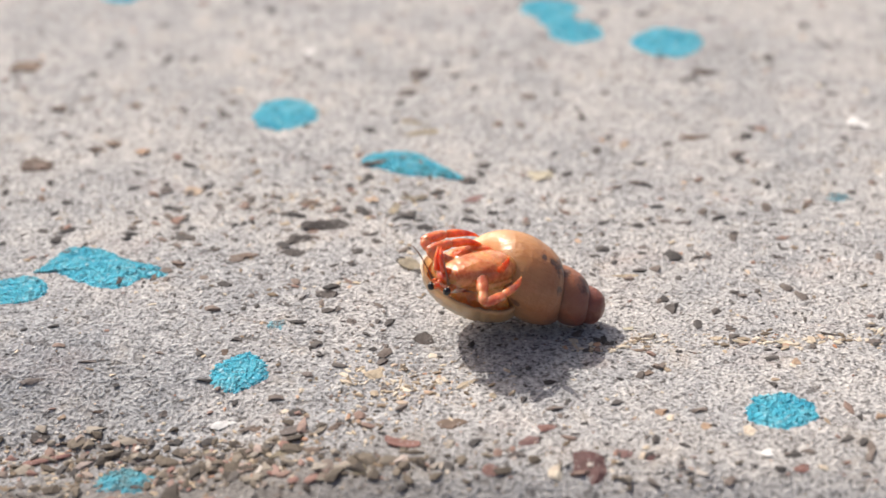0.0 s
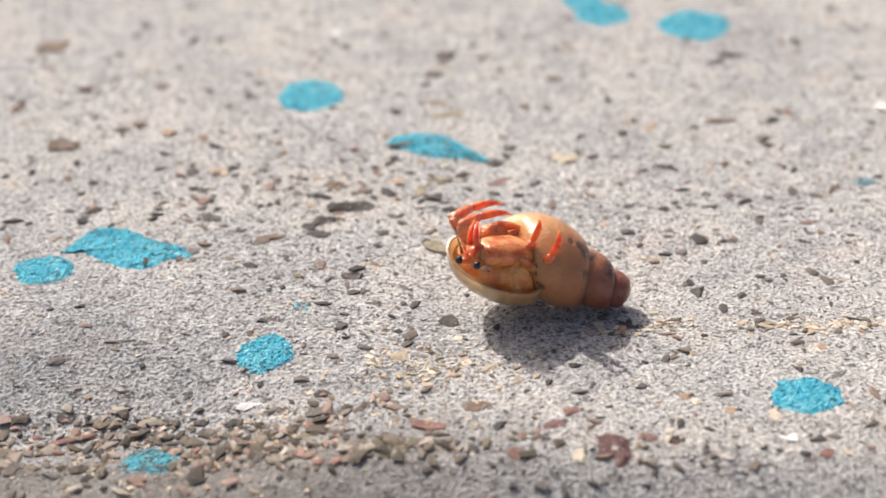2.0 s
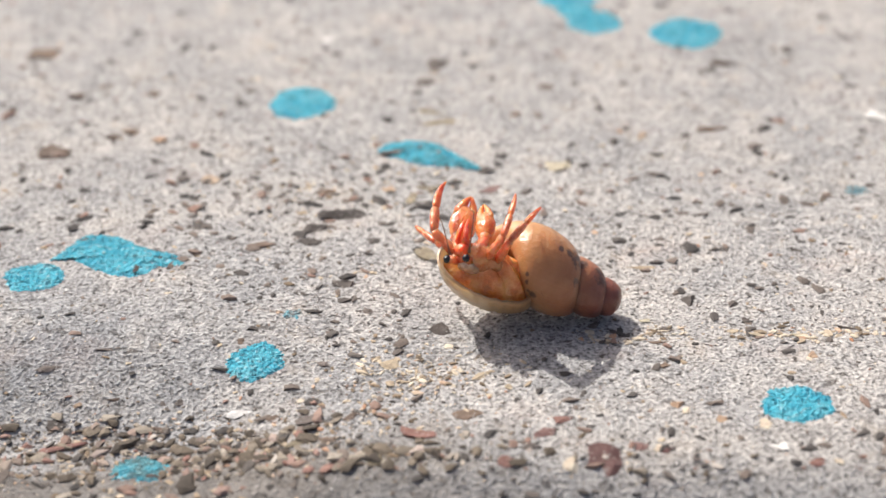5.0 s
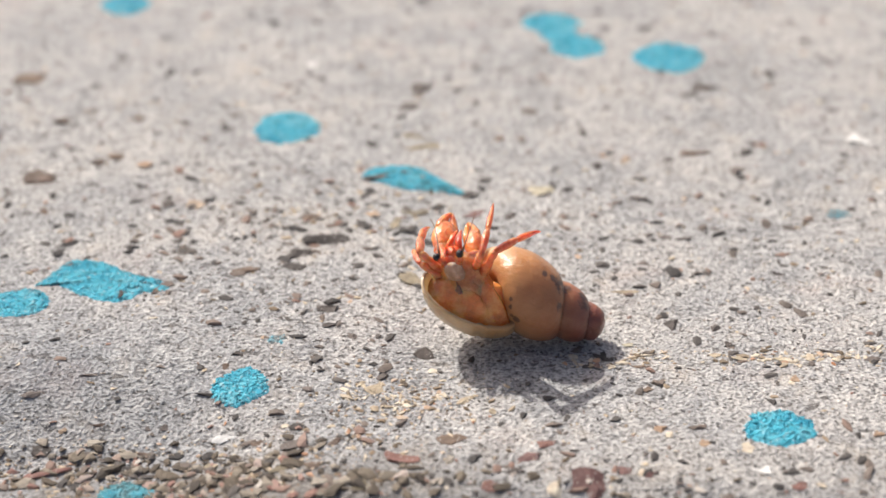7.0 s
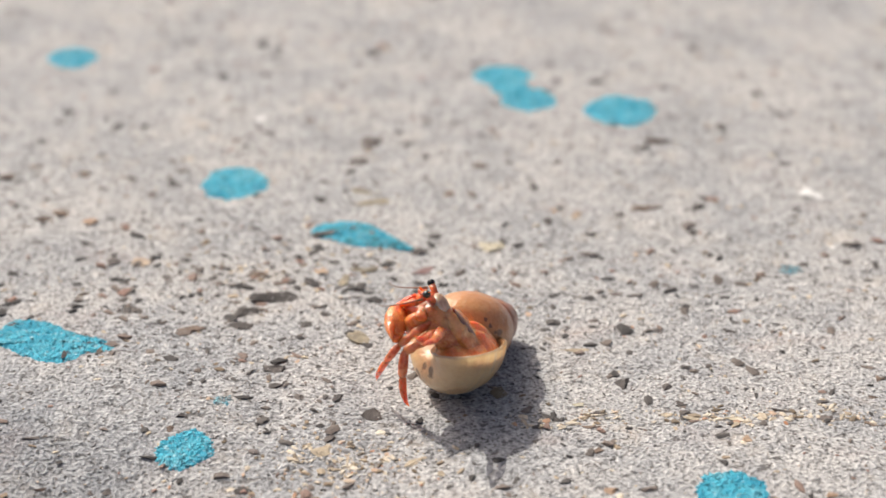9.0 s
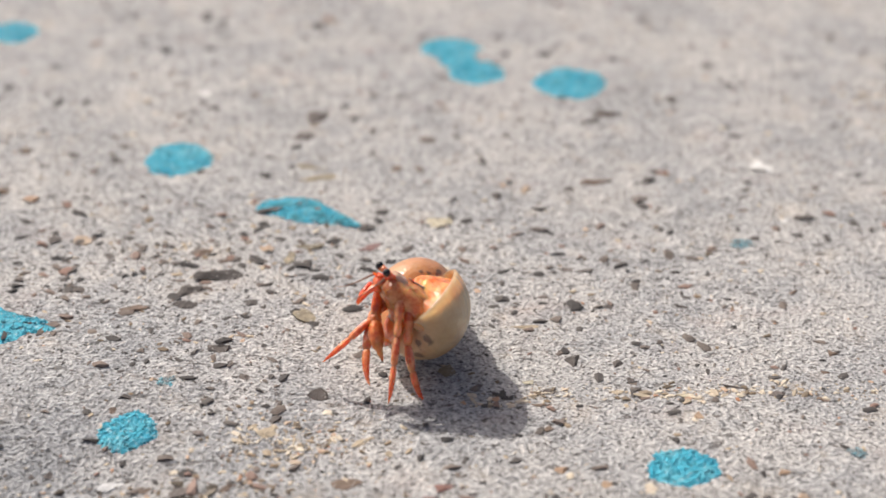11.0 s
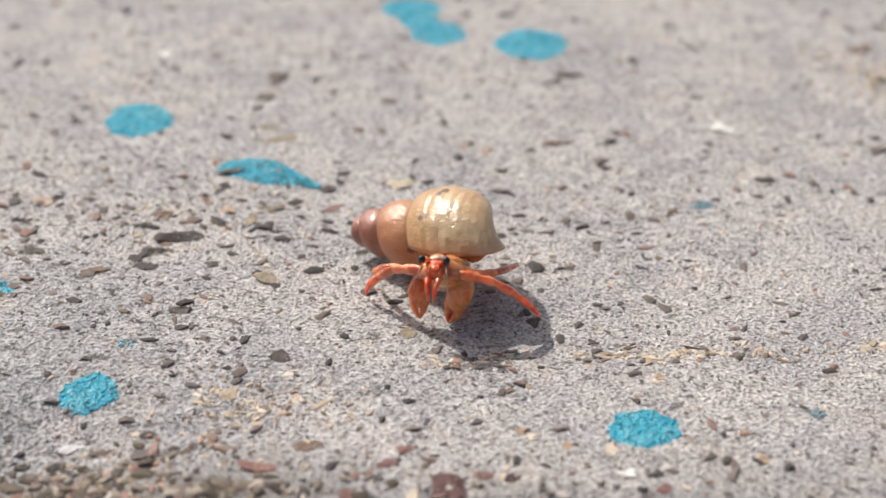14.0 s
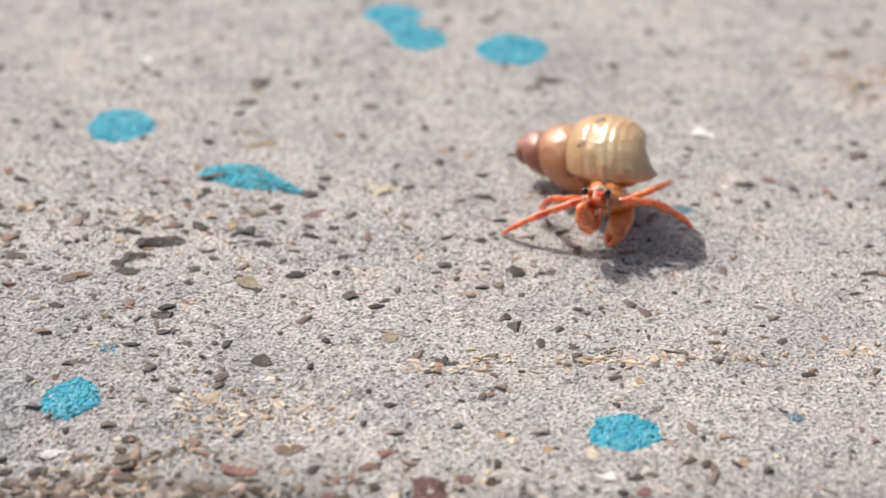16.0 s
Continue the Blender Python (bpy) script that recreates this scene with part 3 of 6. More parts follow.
def paint_streak(corners, seed, material=PAINT):
    """A smeared drop with a tail; corners in mm."""
    pts, outline = [Vector(p) for p in corners], []
    n = len(pts)
    for i in range(n):
        for j in range(7):
            f = j / 7
            p0, p1, p2, p3 = (pts[(i + o) % n] for o in (-1, 0, 1, 2))
            q = 0.5 * (2 * p1 + (p2 - p0) * f + (2 * p0 - 5 * p1 + 4 * p2 - p3) * f * f + (3 * p1 - p0 - 3 * p2 + p3) * f ** 3)
            q += Vector((noise.noise(Vector((q.x * 2, q.y * 2, seed))), noise.noise(Vector((q.x * 2, q.y * 2, seed + 9))))) * 0.22
            q += Vector((noise.noise(Vector((q.x * 6, q.y * 6, seed))), noise.noise(Vector((q.x * 6, q.y * 6, seed + 9))))) * 0.28
            outline.append(q * MM)
    paint_sheet("paint_streak", outline, 0.0002, material, "long smeared drop of turquoise paint with a tail", seed)


# ---- single stones and chips ----
STONE_LABEL = {"d": "small dark grey stone on the concrete", "b": "small brown stone chip on the concrete", "m": "dull maroon stone on the concrete", "r": "reddish brick chip on the concrete",
               "o": "ochre sand pebble on the concrete", "t": "dry tan chip lying on the concrete", "g": "olive-brown crumb of dirt on the concrete", "c": "cream pebble on the concrete", "w": "white pebble on the concrete", "p": "pale grey flat chip on the concrete"}


def pebble(x, y, rx, ry, sort, seed, lift=0.0):
    """A worn, angular stone partly sunk in the concrete; x, y and half sizes in mm."""
    rng = random.Random(seed * 13 + 5)
    ry = min(ry, rx * 1.25)
    rz = min(rx, ry) * (0.26 if sort in "tg" else 0.16 if sort in "pw" else 0.36)
    bm = bmesh.new()
    vs = bmesh.ops.create_icosphere(bm, subdivisions=2, radius=1.0)["verts"]
    cuts = [(Vector((rng.gauss(0, 1), rng.gauss(0, 1), rng.gauss(0, 0.8))).normalized(), rng.uniform(0.32, 0.72)) for _ in range(10)]
    for v in vs:
        p = v.co.copy()
        for d, lim in cuts:
            over = p.dot(d) - lim
            if over > 0:
                p -= d * over
        p *= 1 + 0.40 * noise.noise(p * 1.9 + Vector((seed, 0, 0))) + 0.12 * noise.noise(p * 4.5 + Vector((0, seed, 0)))
        v.co = Vector((p.x * rx * 1.6, p.y * ry * 1.4, p.z * rz * 1.25)) * MM
    ob = part("pebble", bm, STONES[sort], None, smooth=False)
    e = 0.0006
    u, v = x * MM, y * MM
    slope = Vector((float(relief(u - e, v) - relief(u + e, v)), float(relief(u, v - e) - relief(u, v + e)), 2 * e))
    lean = Vector((0, 0, 1)).rotation_difference(slope).to_matrix().to_4x4()
    ob.matrix_basis = Matrix.Translation((u, v, ground_height(u, v) + (lift - rz * 0.08) * MM)) @ lean @ pose(0, 0, 0, rng.uniform(-9, 9), rng.uniform(-9, 9), rng.uniform(-18, 18))
    return tagged(ob, STONE_LABEL[sort], "pebble", "loose stones and chips")


paint_splat(-18.74, 32.77, 4.06, 4.28, 3, "R")
paint_splat(16.97, 57.52, 3.46, 3.90, 4, "B")
paint_splat(14.03, 65.12, 4.29, 3.33, 5, "B")
paint_splat(14.9, 61.2, 2.6, 2.6, 15, "B")
paint_splat(28.51, 53.88, 4.57, 4.71, 6, "R")
paint_splat(-42.83, -8.24, 3.07, 2.96, 7, "R")
paint_splat(-19.20, -22.43, 2.89, 2.49, 8, "S")
paint_splat(30.67, -30.39, 3.49, 3.06, 9, "S")
paint_splat(-42.73, 70.77, 3.29, 3.69, 10, "B")
paint_splat(-16.19, -15.27, 0.99, 0.93, 11, "F")
paint_splat(43.04, 11.65, 1.34, 1.13, 12, "F")
paint_splat(46.96, -28.39, 0.93, 0.91, 13, "F")
paint_splat(-28.46, -35.18, 2.68, 1.99, 14, "K")
paint_streak([(-9.2, 19.4), (-9.3, 21.1), (-8.0, 22.6), (-5.2, 23.1), (-2.7, 22.3), (-0.8, 20.2), (1.0, 18.1), (3.2, 15.2), (1.6, 15.5), (-0.5, 16.2), (-2.6, 16.4), (-4.8, 17.0), (-7.0, 18.4)], 21, PAINT_SPECKLED)
paint_streak([(-42.0, -4.9), (-41.1, -3.4), (-40.5, -1.7), (-39.3, 0.3), (-37.8, 0.8), (-34.9, -0.1), (-32.2, -2.2), (-29.7, -3.2), (-27.6, -4.9), (-28.2, -6.1), (-30.3, -6.5), (-31.8, -8.1), (-33.8, -8.2), (-36.8, -7.0), (-38.9, -5.3), (-40.4, -4.8)], 22)
pebble(12.91, -38.95, 1.83, 1.76, "m", 0)
pebble(-3.89, -34.88, 1.42, 1.20, "r", 1)
pebble(4.35, -39.30, 0.79, 0.67, "r", 2)
pebble(6.29, -37.16, 0.95, 0.84, "d", 3)
pebble(0.82, -32.11, 1.43, 0.79, "b", 4)
pebble(15.92, -37.01, 0.75, 1.01, "m", 5)
pebble(18.22, -37.53, 0.75, 0.66, "m", 6)
pebble(7.86, -34.99, 1.01, 0.63, "m", 7)
pebble(-13.46, -30.99, 1.10, 0.64, "d", 8)
pebble(-13.35, -28.44, 0.69, 0.57, "d", 9)
pebble(-9.72, -31.21, 0.68, 0.61, "b", 10)
pebble(-4.69, -37.36, 0.60, 0.50, "o", 11)
pebble(9.47, -32.83, 0.92, 0.55, "r", 12)
pebble(11.09, -33.04, 0.41, 0.55, "d", 13)
pebble(22.66, -12.07, 0.72, 1.04, "d", 14)
pebble(26.99, -12.76, 0.50, 0.71, "d", 15)
pebble(18.57, -5.68, 1.43, 0.46, "t", 16)
pebble(-1.85, -17.42, 1.31, 1.24, "d", 17)
pebble(-5.57, -21.44, 0.75, 0.70, "d", 18)
pebble(-8.93, -14.83, 1.05, 0.53, "d", 19)
pebble(-11.60, 4.83, 2.39, 1.02, "d", 20)
pebble(-15.30, 1.77, 1.00, 1.31, "d", 21)
pebble(-11.23, -9.44, 1.01, 1.01, "d", 22)
pebble(-12.74, -23.00, 0.53, 0.48, "d", 23)
pebble(-36.72, -31.69, 1.68, 0.62, "r", 24)
pebble(-33.40, -29.37, 1.43, 0.54, "d", 25)
pebble(-29.78, -31.12, 0.94, 0.74, "d", 26)
pebble(-37.50, -28.91, 1.09, 0.78, "d", 27)
pebble(-39.68, -31.07, 0.57, 0.49, "r", 28)
pebble(-17.90, -35.77, 1.57, 0.54, "b", 29)
pebble(-7.15, -38.59, 1.77, 0.71, "g", 30)
pebble(27.38, -33.98, 0.96, 0.89, "c", 31)
pebble(23.69, -33.01, 0.76, 0.54, "o", 32)
pebble(19.87, -30.37, 0.72, 0.84, "o", 33)
pebble(32.03, -36.68, 0.75, 0.76, "w", 34)
pebble(31.16, -39.28, 0.74, 0.49, "r", 35)
pebble(10.37, 16.02, 1.62, 1.03, "t", 36)
pebble(-20.16, -28.73, 1.58, 0.64, "p", 37)
pebble(9.93, -39.34, 0.64, 0.99, "c", 38)
pebble(20.95, -38.65, 0.35, 0.82, "d", 39)
pebble(33.44, -22.08, 0.48, 0.61, "o", 40)
pebble(-2.69, 43.59, 1.24, 1.09, "d", 41)
pebble(-4.69, 38.94, 1.02, 0.89, "d", 42)
pebble(3.82, 40.03, 0.61, 0.91, "d", 43)
pebble(-51.06, 45.96, 2.09, 1.56, "b", 44)
pebble(-45.97, 19.64, 1.58, 1.38, "b", 45)
pebble(-4.08, 30.29, 1.71, 0.92, "g", 46)
pebble(-1.89, 28.13, 1.63, 0.68, "g", 47)
pebble(-27.13, 13.18, 0.93, 1.09, "o", 48)
pebble(-20.26, -1.22, 1.52, 0.73, "b", 49)
pebble(-24.34, 9.84, 0.73, 0.66, "d", 50)
pebble(-5.29, 8.91, 0.79, 1.56, "g", 51)
pebble(3.13, 11.11, 1.16, 0.79, "m", 52)
pebble(7.40, 10.53, 0.79, 0.91, "d", 53)
pebble(17.36, 22.78, 0.64, 0.80, "d", 54)
pebble(32.94, 21.76, 0.96, 0.77, "d", 55)
pebble(-7.90, 10.92, 0.67, 0.93, "o", 56)
pebble(-14.59, 10.04, 0.92, 0.93, "b", 57)
pebble(-18.57, 11.90, 1.05, 0.47, "d", 58)
pebble(-3.62, 11.24, 1.53, 0.46, "g", 59)
pebble(-30.19, 12.88, 0.62, 0.94, "d", 60)
pebble(-15.44, -0.83, 1.46, 0.61, "d", 61)
pebble(34.73, -1.77, 0.64, 0.48, "d", 62)
pebble(25.27, 5.72, 1.08, 0.51, "d", 63)
pebble(20.78, 0.08, 0.71, 0.48, "d", 64)
pebble(27.45, -1.63, 0.47, 0.48, "d", 65)
pebble(-6.32, -23.44, 0.80, 0.71, "t", 66)
pebble(33.38, -39.23, 0.44, 0.43, "c", 67)
pebble(4.74, -27.71, 0.36, 0.56, "t", 68)
pebble(1.89, -25.76, 1.05, 0.56, "t", 69)
pebble(-7.67, -22.93, 0.43, 0.44, "t", 70)
pebble(-27.64, -26.62, 0.32, 0.61, "d", 71)
pebble(-26.03, -26.76, 0.48, 0.43, "d", 72)
pebble(-27.60, -29.62, 0.79, 0.43, "b", 73)
pebble(-21.32, -32.10, 0.79, 0.52, "g", 74)
pebble(-14.45, -33.99, 1.15, 0.59, "g", 75)
pebble(-11.60, -34.73, 0.78, 0.47, "b", 76)
pebble(-24.72, -34.28, 1.14, 0.35, "b", 77)
pebble(-18.74, -31.93, 0.68, 0.39, "d", 78)
pebble(29.09, -18.55, 1.19, 0.47, "t", 79)
pebble(25.93, -17.68, 0.92, 0.42, "t", 80)
pebble(19.70, -17.36, 0.65, 0.52, "d", 81)
pebble(32.64, -18.37, 1.09, 0.42, "t", 82)
pebble(37.98, -17.31, 1.37, 0.37, "d", 83)
pebble(18.95, -19.82, 0.92, 0.46, "b", 84)
pebble(41.59, -18.45, 1.09, 0.42, "d", 85)
pebble(-9.49, -30.39, 0.31, 0.38, "d", 86)
pebble(19.41, -23.84, 0.79, 0.49, "b", 87)
pebble(27.79, -15.80, 0.33, 0.43, "d", 88)
pebble(-17.05, -30.11, 0.58, 0.33, "b", 89)
pebble(-35.60, -26.53, 0.53, 0.41, "o", 90)
pebble(-32.21, -26.05, 0.90, 0.24, "b", 91)
pebble(-33.90, 22.85, 0.83, 1.01, "o", 92)
pebble(-37.35, 24.66, 0.96, 0.87, "b", 93)
pebble(-44.91, 33.60, 1.00, 1.09, "b", 94)
pebble(-30.62, 33.90, 0.80, 0.93, "d", 95)
pebble(-25.82, 32.44, 0.66, 0.77, "d", 96)
pebble(-27.83, 29.36, 0.52, 0.68, "d", 97)
pebble(32.22, 44.19, 1.38, 0.84, "b", 98)
pebble(28.62, 26.23, 1.62, 0.73, "b", 99)
pebble(21.20, 14.82, 0.94, 0.68, "d", 100)
pebble(-33.42, -20.35, 1.08, 0.31, "d", 101)
pebble(-38.77, -22.59, 0.96, 0.34, "d", 102)
pebble(-19.85, -17.58, 0.65, 0.43, "d", 103)
pebble(-16.68, 50.72, 0.71, 1.56, "w", 104)
pebble(-20.77, -19.66, 0.43, 0.39, "b", 105)
pebble(-11.08, -12.63, 0.56, 0.54, "d", 106)
pebble(5.15, 4.95, 0.48, 0.50, "d", 107)
pebble(6.31, 29.93, 0.66, 0.70, "b", 108)
pebble(-8.73, 8.30, 0.91, 0.65, "d", 109)
pebble(-11.77, 8.32, 0.91, 0.66, "b", 110)
pebble(-43.51, 11.32, 0.68, 0.78, "b", 111)
pebble(-39.08, 23.19, 0.70, 0.72, "b", 112)
pebble(-3.11, -3.04, 0.98, 1.14, "g", 200)
pebble(-3.73, -3.03, 0.90, 1.12, "d", 201)
pebble(48.74, 29.60, 1.25, 1.6, "w", 202)
pebble(10.42, -13.36, 0.93, 1.02, "g", 204)
pebble(12.97, -16.85, 0.70, 0.50, "d", 205)
pebble(6.50, -5.93, 0.78, 0.86, "d", 208)
pebble(28.69, -37.23, 0.64, 0.56, "w", 210)
pebble(39.59, -31.60, 0.61, 0.44, "o", 211)
pebble(17.74, -15.79, 0.92, 0.35, "t", 212)
pebble(46.80, -14.72, 0.39, 0.42, "b", 213)
pebble(45.59, -19.41, 0.54, 0.45, "b", 214)
pebble(57.88, -6.53, 0.74, 0.55, "d", 215)
pebble(48.44, 17.10, 0.50, 0.79, "w", 216)
pebble(65.32, 24.44, 0.98, 0.86, "d", 217)
pebble(34.62, 26.52, 0.71, 0.70, "d", 218)
pebble(69.10, 52.26, 1.43, 1.01, "b", 219)
pebble(68.94, 42.47, 1.04, 0.95, "g", 220)
pebble(25.78, 24.81, 0.96, 0.70, "d", 221)
pebble(20.65, 24.39, 0.64, 0.85, "o", 223)
pebble(23.76, 5.98, 0.89, 0.43, "d", 225)
pebble(40.88, -35.51, 0.50, 0.59, "o", 228)
pebble(17.86, -37.69, 0.49, 0.47, "c", 229)
pebble(48.08, -11.14, 0.50, 0.53, "b", 231)
pebble(-7.45, 19.60, 1.23, 0.60, "d", 236, 0.2)
pebble(2.74, 15.31, 0.73, 0.71, "d", 237, 0.2)
pebble(-4.53, 20.99, 0.28, 0.34, "d", 238, 0.2)
pebble(-2.35, 19.56, 0.28, 0.34, "d", 239, 0.2)

# ---- loose grit, sand and plant crumbs ----
def strewn(name, count, sizes, flat, stops, label, seed, weight, stretch=1.0, field=(-72, 78, -58, 100)):
    """Many small grains as one mesh, thicker where weight(x, y) (mm) is high."""
    rng = np.random.default_rng(seed)
    t = (1 + 5 ** 0.5) / 2
    ico = np.array([(-1, t, 0), (1, t, 0), (-1, -t, 0), (1, -t, 0), (0, -1, t), (0, 1, t), (0, -1, -t), (0, 1, -t), (t, 0, -1), (t, 0, 1), (-t, 0, -1), (-t, 0, 1)]) / 1.902
    tri = np.array([(0, 11, 5), (0, 5, 1), (0, 1, 7), (0, 7, 10), (0, 10, 11), (1, 5, 9), (5, 11, 4), (11, 10, 2), (10, 7, 6), (7, 1, 8), (3, 9, 4), (3, 4, 2), (3, 2, 6), (3, 6, 8), (3, 8, 9), (4, 9, 5), (2, 4, 11), (6, 2, 10), (8, 6, 7), (9, 8, 1)])
    x, y = rng.uniform(*field[:2], count * 20), rng.uniform(*field[2:], count * 20)
    keep = np.flatnonzero(rng.random(count * 20) < weight(x, y))[:count]
    x, y = x[keep], y[keep]
    n = len(keep)
    r = sizes[0] * (sizes[1] / sizes[0]) ** (rng.random(n) ** 2.2)
    a = rng.uniform(0, 2 * math.pi, n)
    shape = ico[None] * rng.uniform(0.45, 1.35, (n, 12, 1)) * (r[:, None] * np.stack([rng.uniform(0.9, 1.5, n) * stretch, rng.uniform(0.6, 1.0, n), rng.uniform(0.7, 1.1, n) * flat], 1))[:, None, :]
    cx, sx = np.cos(a)[:, None], np.sin(a)[:, None]
    px = shape[..., 0] * cx - shape[..., 1] * sx + x[:, None]
    py = shape[..., 0] * sx + shape[..., 1] * cx + y[:, None]
    gz = np.array([ground_height(u * MM, v * MM) for u, v in zip(x, y)])
    pz = shape[..., 2] * MM + (gz + r * flat * 0.25 * MM)[:, None]
    co = np.stack([px * MM, py * MM, pz], -1).reshape(-1, 3)
    faces = (tri[None] + 12 * np.arange(n)[:, None, None]).reshape(-1, 3)
    me = bpy.data.meshes.new(name)
    me.from_pydata(co.tolist(), [], faces.tolist())
    me.materials.append(grit_material(name + "_mix", stops))
    return tagged(new(name, me), label, name.replace("_", " "), kind="stuff")


def patch(x, y, cx, cy, sx, sy):
    return np.exp(-((x - cx) / sx) ** 2 - ((y - cy) / sy) ** 2)


def clumps(x, y, size, seed):
    """Soft random patches between 0 and 1."""
    f = np.zeros_like(x)
    rng = np.random.default_rng(seed)
    for _ in range(9):
        k, p = rng.normal(0, 1 / size, 2), rng.uniform(0, 6.3)
        f += np.sin(k[0] * x + k[1] * y + p)
    return np.clip(0.5 + f / 7, 0, 1)


# darker grit: a band behind the crab, a drift of gravel in the hollow, thin elsewhere
def dark_weight(x, y):
    return np.clip(0.06 + 0.12 * patch(x, y, 20, -2, 36, 20) + 0.8 * patch(x, y, -14, 6, 24, 8) + 0.3 * patch(x, y, -14, -8, 14, 8) + 0.5 * patch(x, y, 34, -18, 16, 0.7) + 0.9 * patch(x, y, -25, -33, 26, 5) + 0.5 * patch(x, y, 18, -38, 30, 4) + 0.16 * clumps(x, y, 4.0, 4) ** 2, 0, 1)


def tan_weight(x, y):
    return np.clip(0.015 + 1.0 * patch(x, y, -3, -25, 7, 4) + 1.0 * patch(x, y, 36, -18.2, 22, 0.9) + 0.9 * patch(x, y, -25, -33, 26, 5) + 1.0 * patch(x, y, 69, 44, 6, 5) + 0.25 * patch(x, y, -10, 9, 16, 5) + 0.06 * clumps(x, y, 5.0, 8), 0, 1)


def even_weight(x, y):
    return 0.35 + 0.5 * clumps(x, y, 3.0, 6)


def speck_weight(x, y):
    return 0.2 + 0.6 * clumps(x, y, 2.4, 15)


strewn("dark_grit", 4500, (0.10, 0.75), 0.34, [(0.0, (0.045, 0.04, 0.038)), (0.5, (0.10, 0.088, 0.08)), (0.8, (0.19, 0.15, 0.125)), (1.0, (0.26, 0.15, 0.115))], "scattered dark grit on the concrete", 1, dark_weight, 1.2)
strewn("dark_specks", 7000, (0.07, 0.19), 0.4, [(0.0, (0.05, 0.045, 0.042)), (0.5, (0.11, 0.098, 0.09)), (1.0, (0.19, 0.16, 0.14))], "fine dark specks in the concrete's skin", 7, speck_weight, 1.5, (-58, 62, -50, 52))
strewn("sand", 8000, (0.08, 0.22), 0.55, [(0.0, (0.16, 0.15, 0.145)), (0.3, (0.38, 0.36, 0.345)), (0.75, (0.52, 0.48, 0.45)), (1.0, (0.74, 0.70, 0.66))], "grey and white sand grains on the concrete", 2, even_weight)
strewn("tan_chaff", 4200, (0.09, 0.42), 0.35, [(0.0, (0.12, 0.09, 0.06)), (0.3, (0.26, 0.19, 0.125)), (0.6, (0.48, 0.39, 0.28)), (0.85, (0.64, 0.55, 0.43)), (1.0, (0.36, 0.17, 0.09))], "tan plant crumbs and ochre sand", 3, tan_weight, 1.15)


# crumbs lodged in a crack that runs across the slab, and in a worn spot before the crab
def crack_weight(x, y):
    line = -18.2 + 0.03 * (x - 30) + 0.9 * np.sin(x * 0.35) + 0.5 * np.sin(x * 1.1)
    along = np.clip((x - 11) / 3, 0, 1) * np.clip((62 - x) / 5, 0, 1)
    return np.clip(along * np.exp(-((y - line) / 0.8) ** 2) * (0.25 + clumps(x, y, 1.6, 21)) + 0.9 * patch(x, y, -5, -25.5, 4.5, 2.6) * clumps(x, y, 1.2, 22) + 0.8 * patch(x, y, 70, 45, 9, 4.5) * clumps(x, y, 1.5, 23), 0, 1)


strewn("crumbs", 2300, (0.09, 0.50), 0.4, [(0.0, (0.10, 0.075, 0.055)), (0.25, (0.33, 0.26, 0.18)), (0.55, (0.56, 0.47, 0.36)), (0.85, (0.66, 0.58, 0.46)), (1.0, (0.40, 0.20, 0.11))], "tan and ochre crumbs lodged in a crack of the concrete", 9, crack_weight, 1.2, (-14, 78, -32, 56))


# a drift of coarse gravel and dirt on the ledge at the slab's edge
def ledge_weight(x, y):
    w = 0.9 * patch(x, y, -46, -31.5, 18, 2.6) + 0.8 * patch(x, y, -22, -34.5, 10, 2.4) + 0.35 * patch(x, y, -8, -38, 8, 1.6) + 0.08 * patch(x, y, 16, -39.5, 20, 1.6)
    return np.clip(w * (0.35 + 0.9 * clumps(x, y, 2.2, 12)) * (np.hypot(x + 30.5, y + 35) > 2.2), 0, 1)


strewn("gravel", 1500, (0.12, 0.95), 0.40, [(0.0, (0.05, 0.04, 0.032)), (0.35, (0.12, 0.095, 0.07)), (0.6, (0.20, 0.165, 0.125)), (0.78, (0.34, 0.30, 0.25)), (0.9, (0.24, 0.12, 0.095)), (1.0, (0.48, 0.44, 0.39))], "drift of brown and olive gravel on concrete", 5, ledge_weight, field=(-72, 45, -48, -24))


# ---- what moves ----


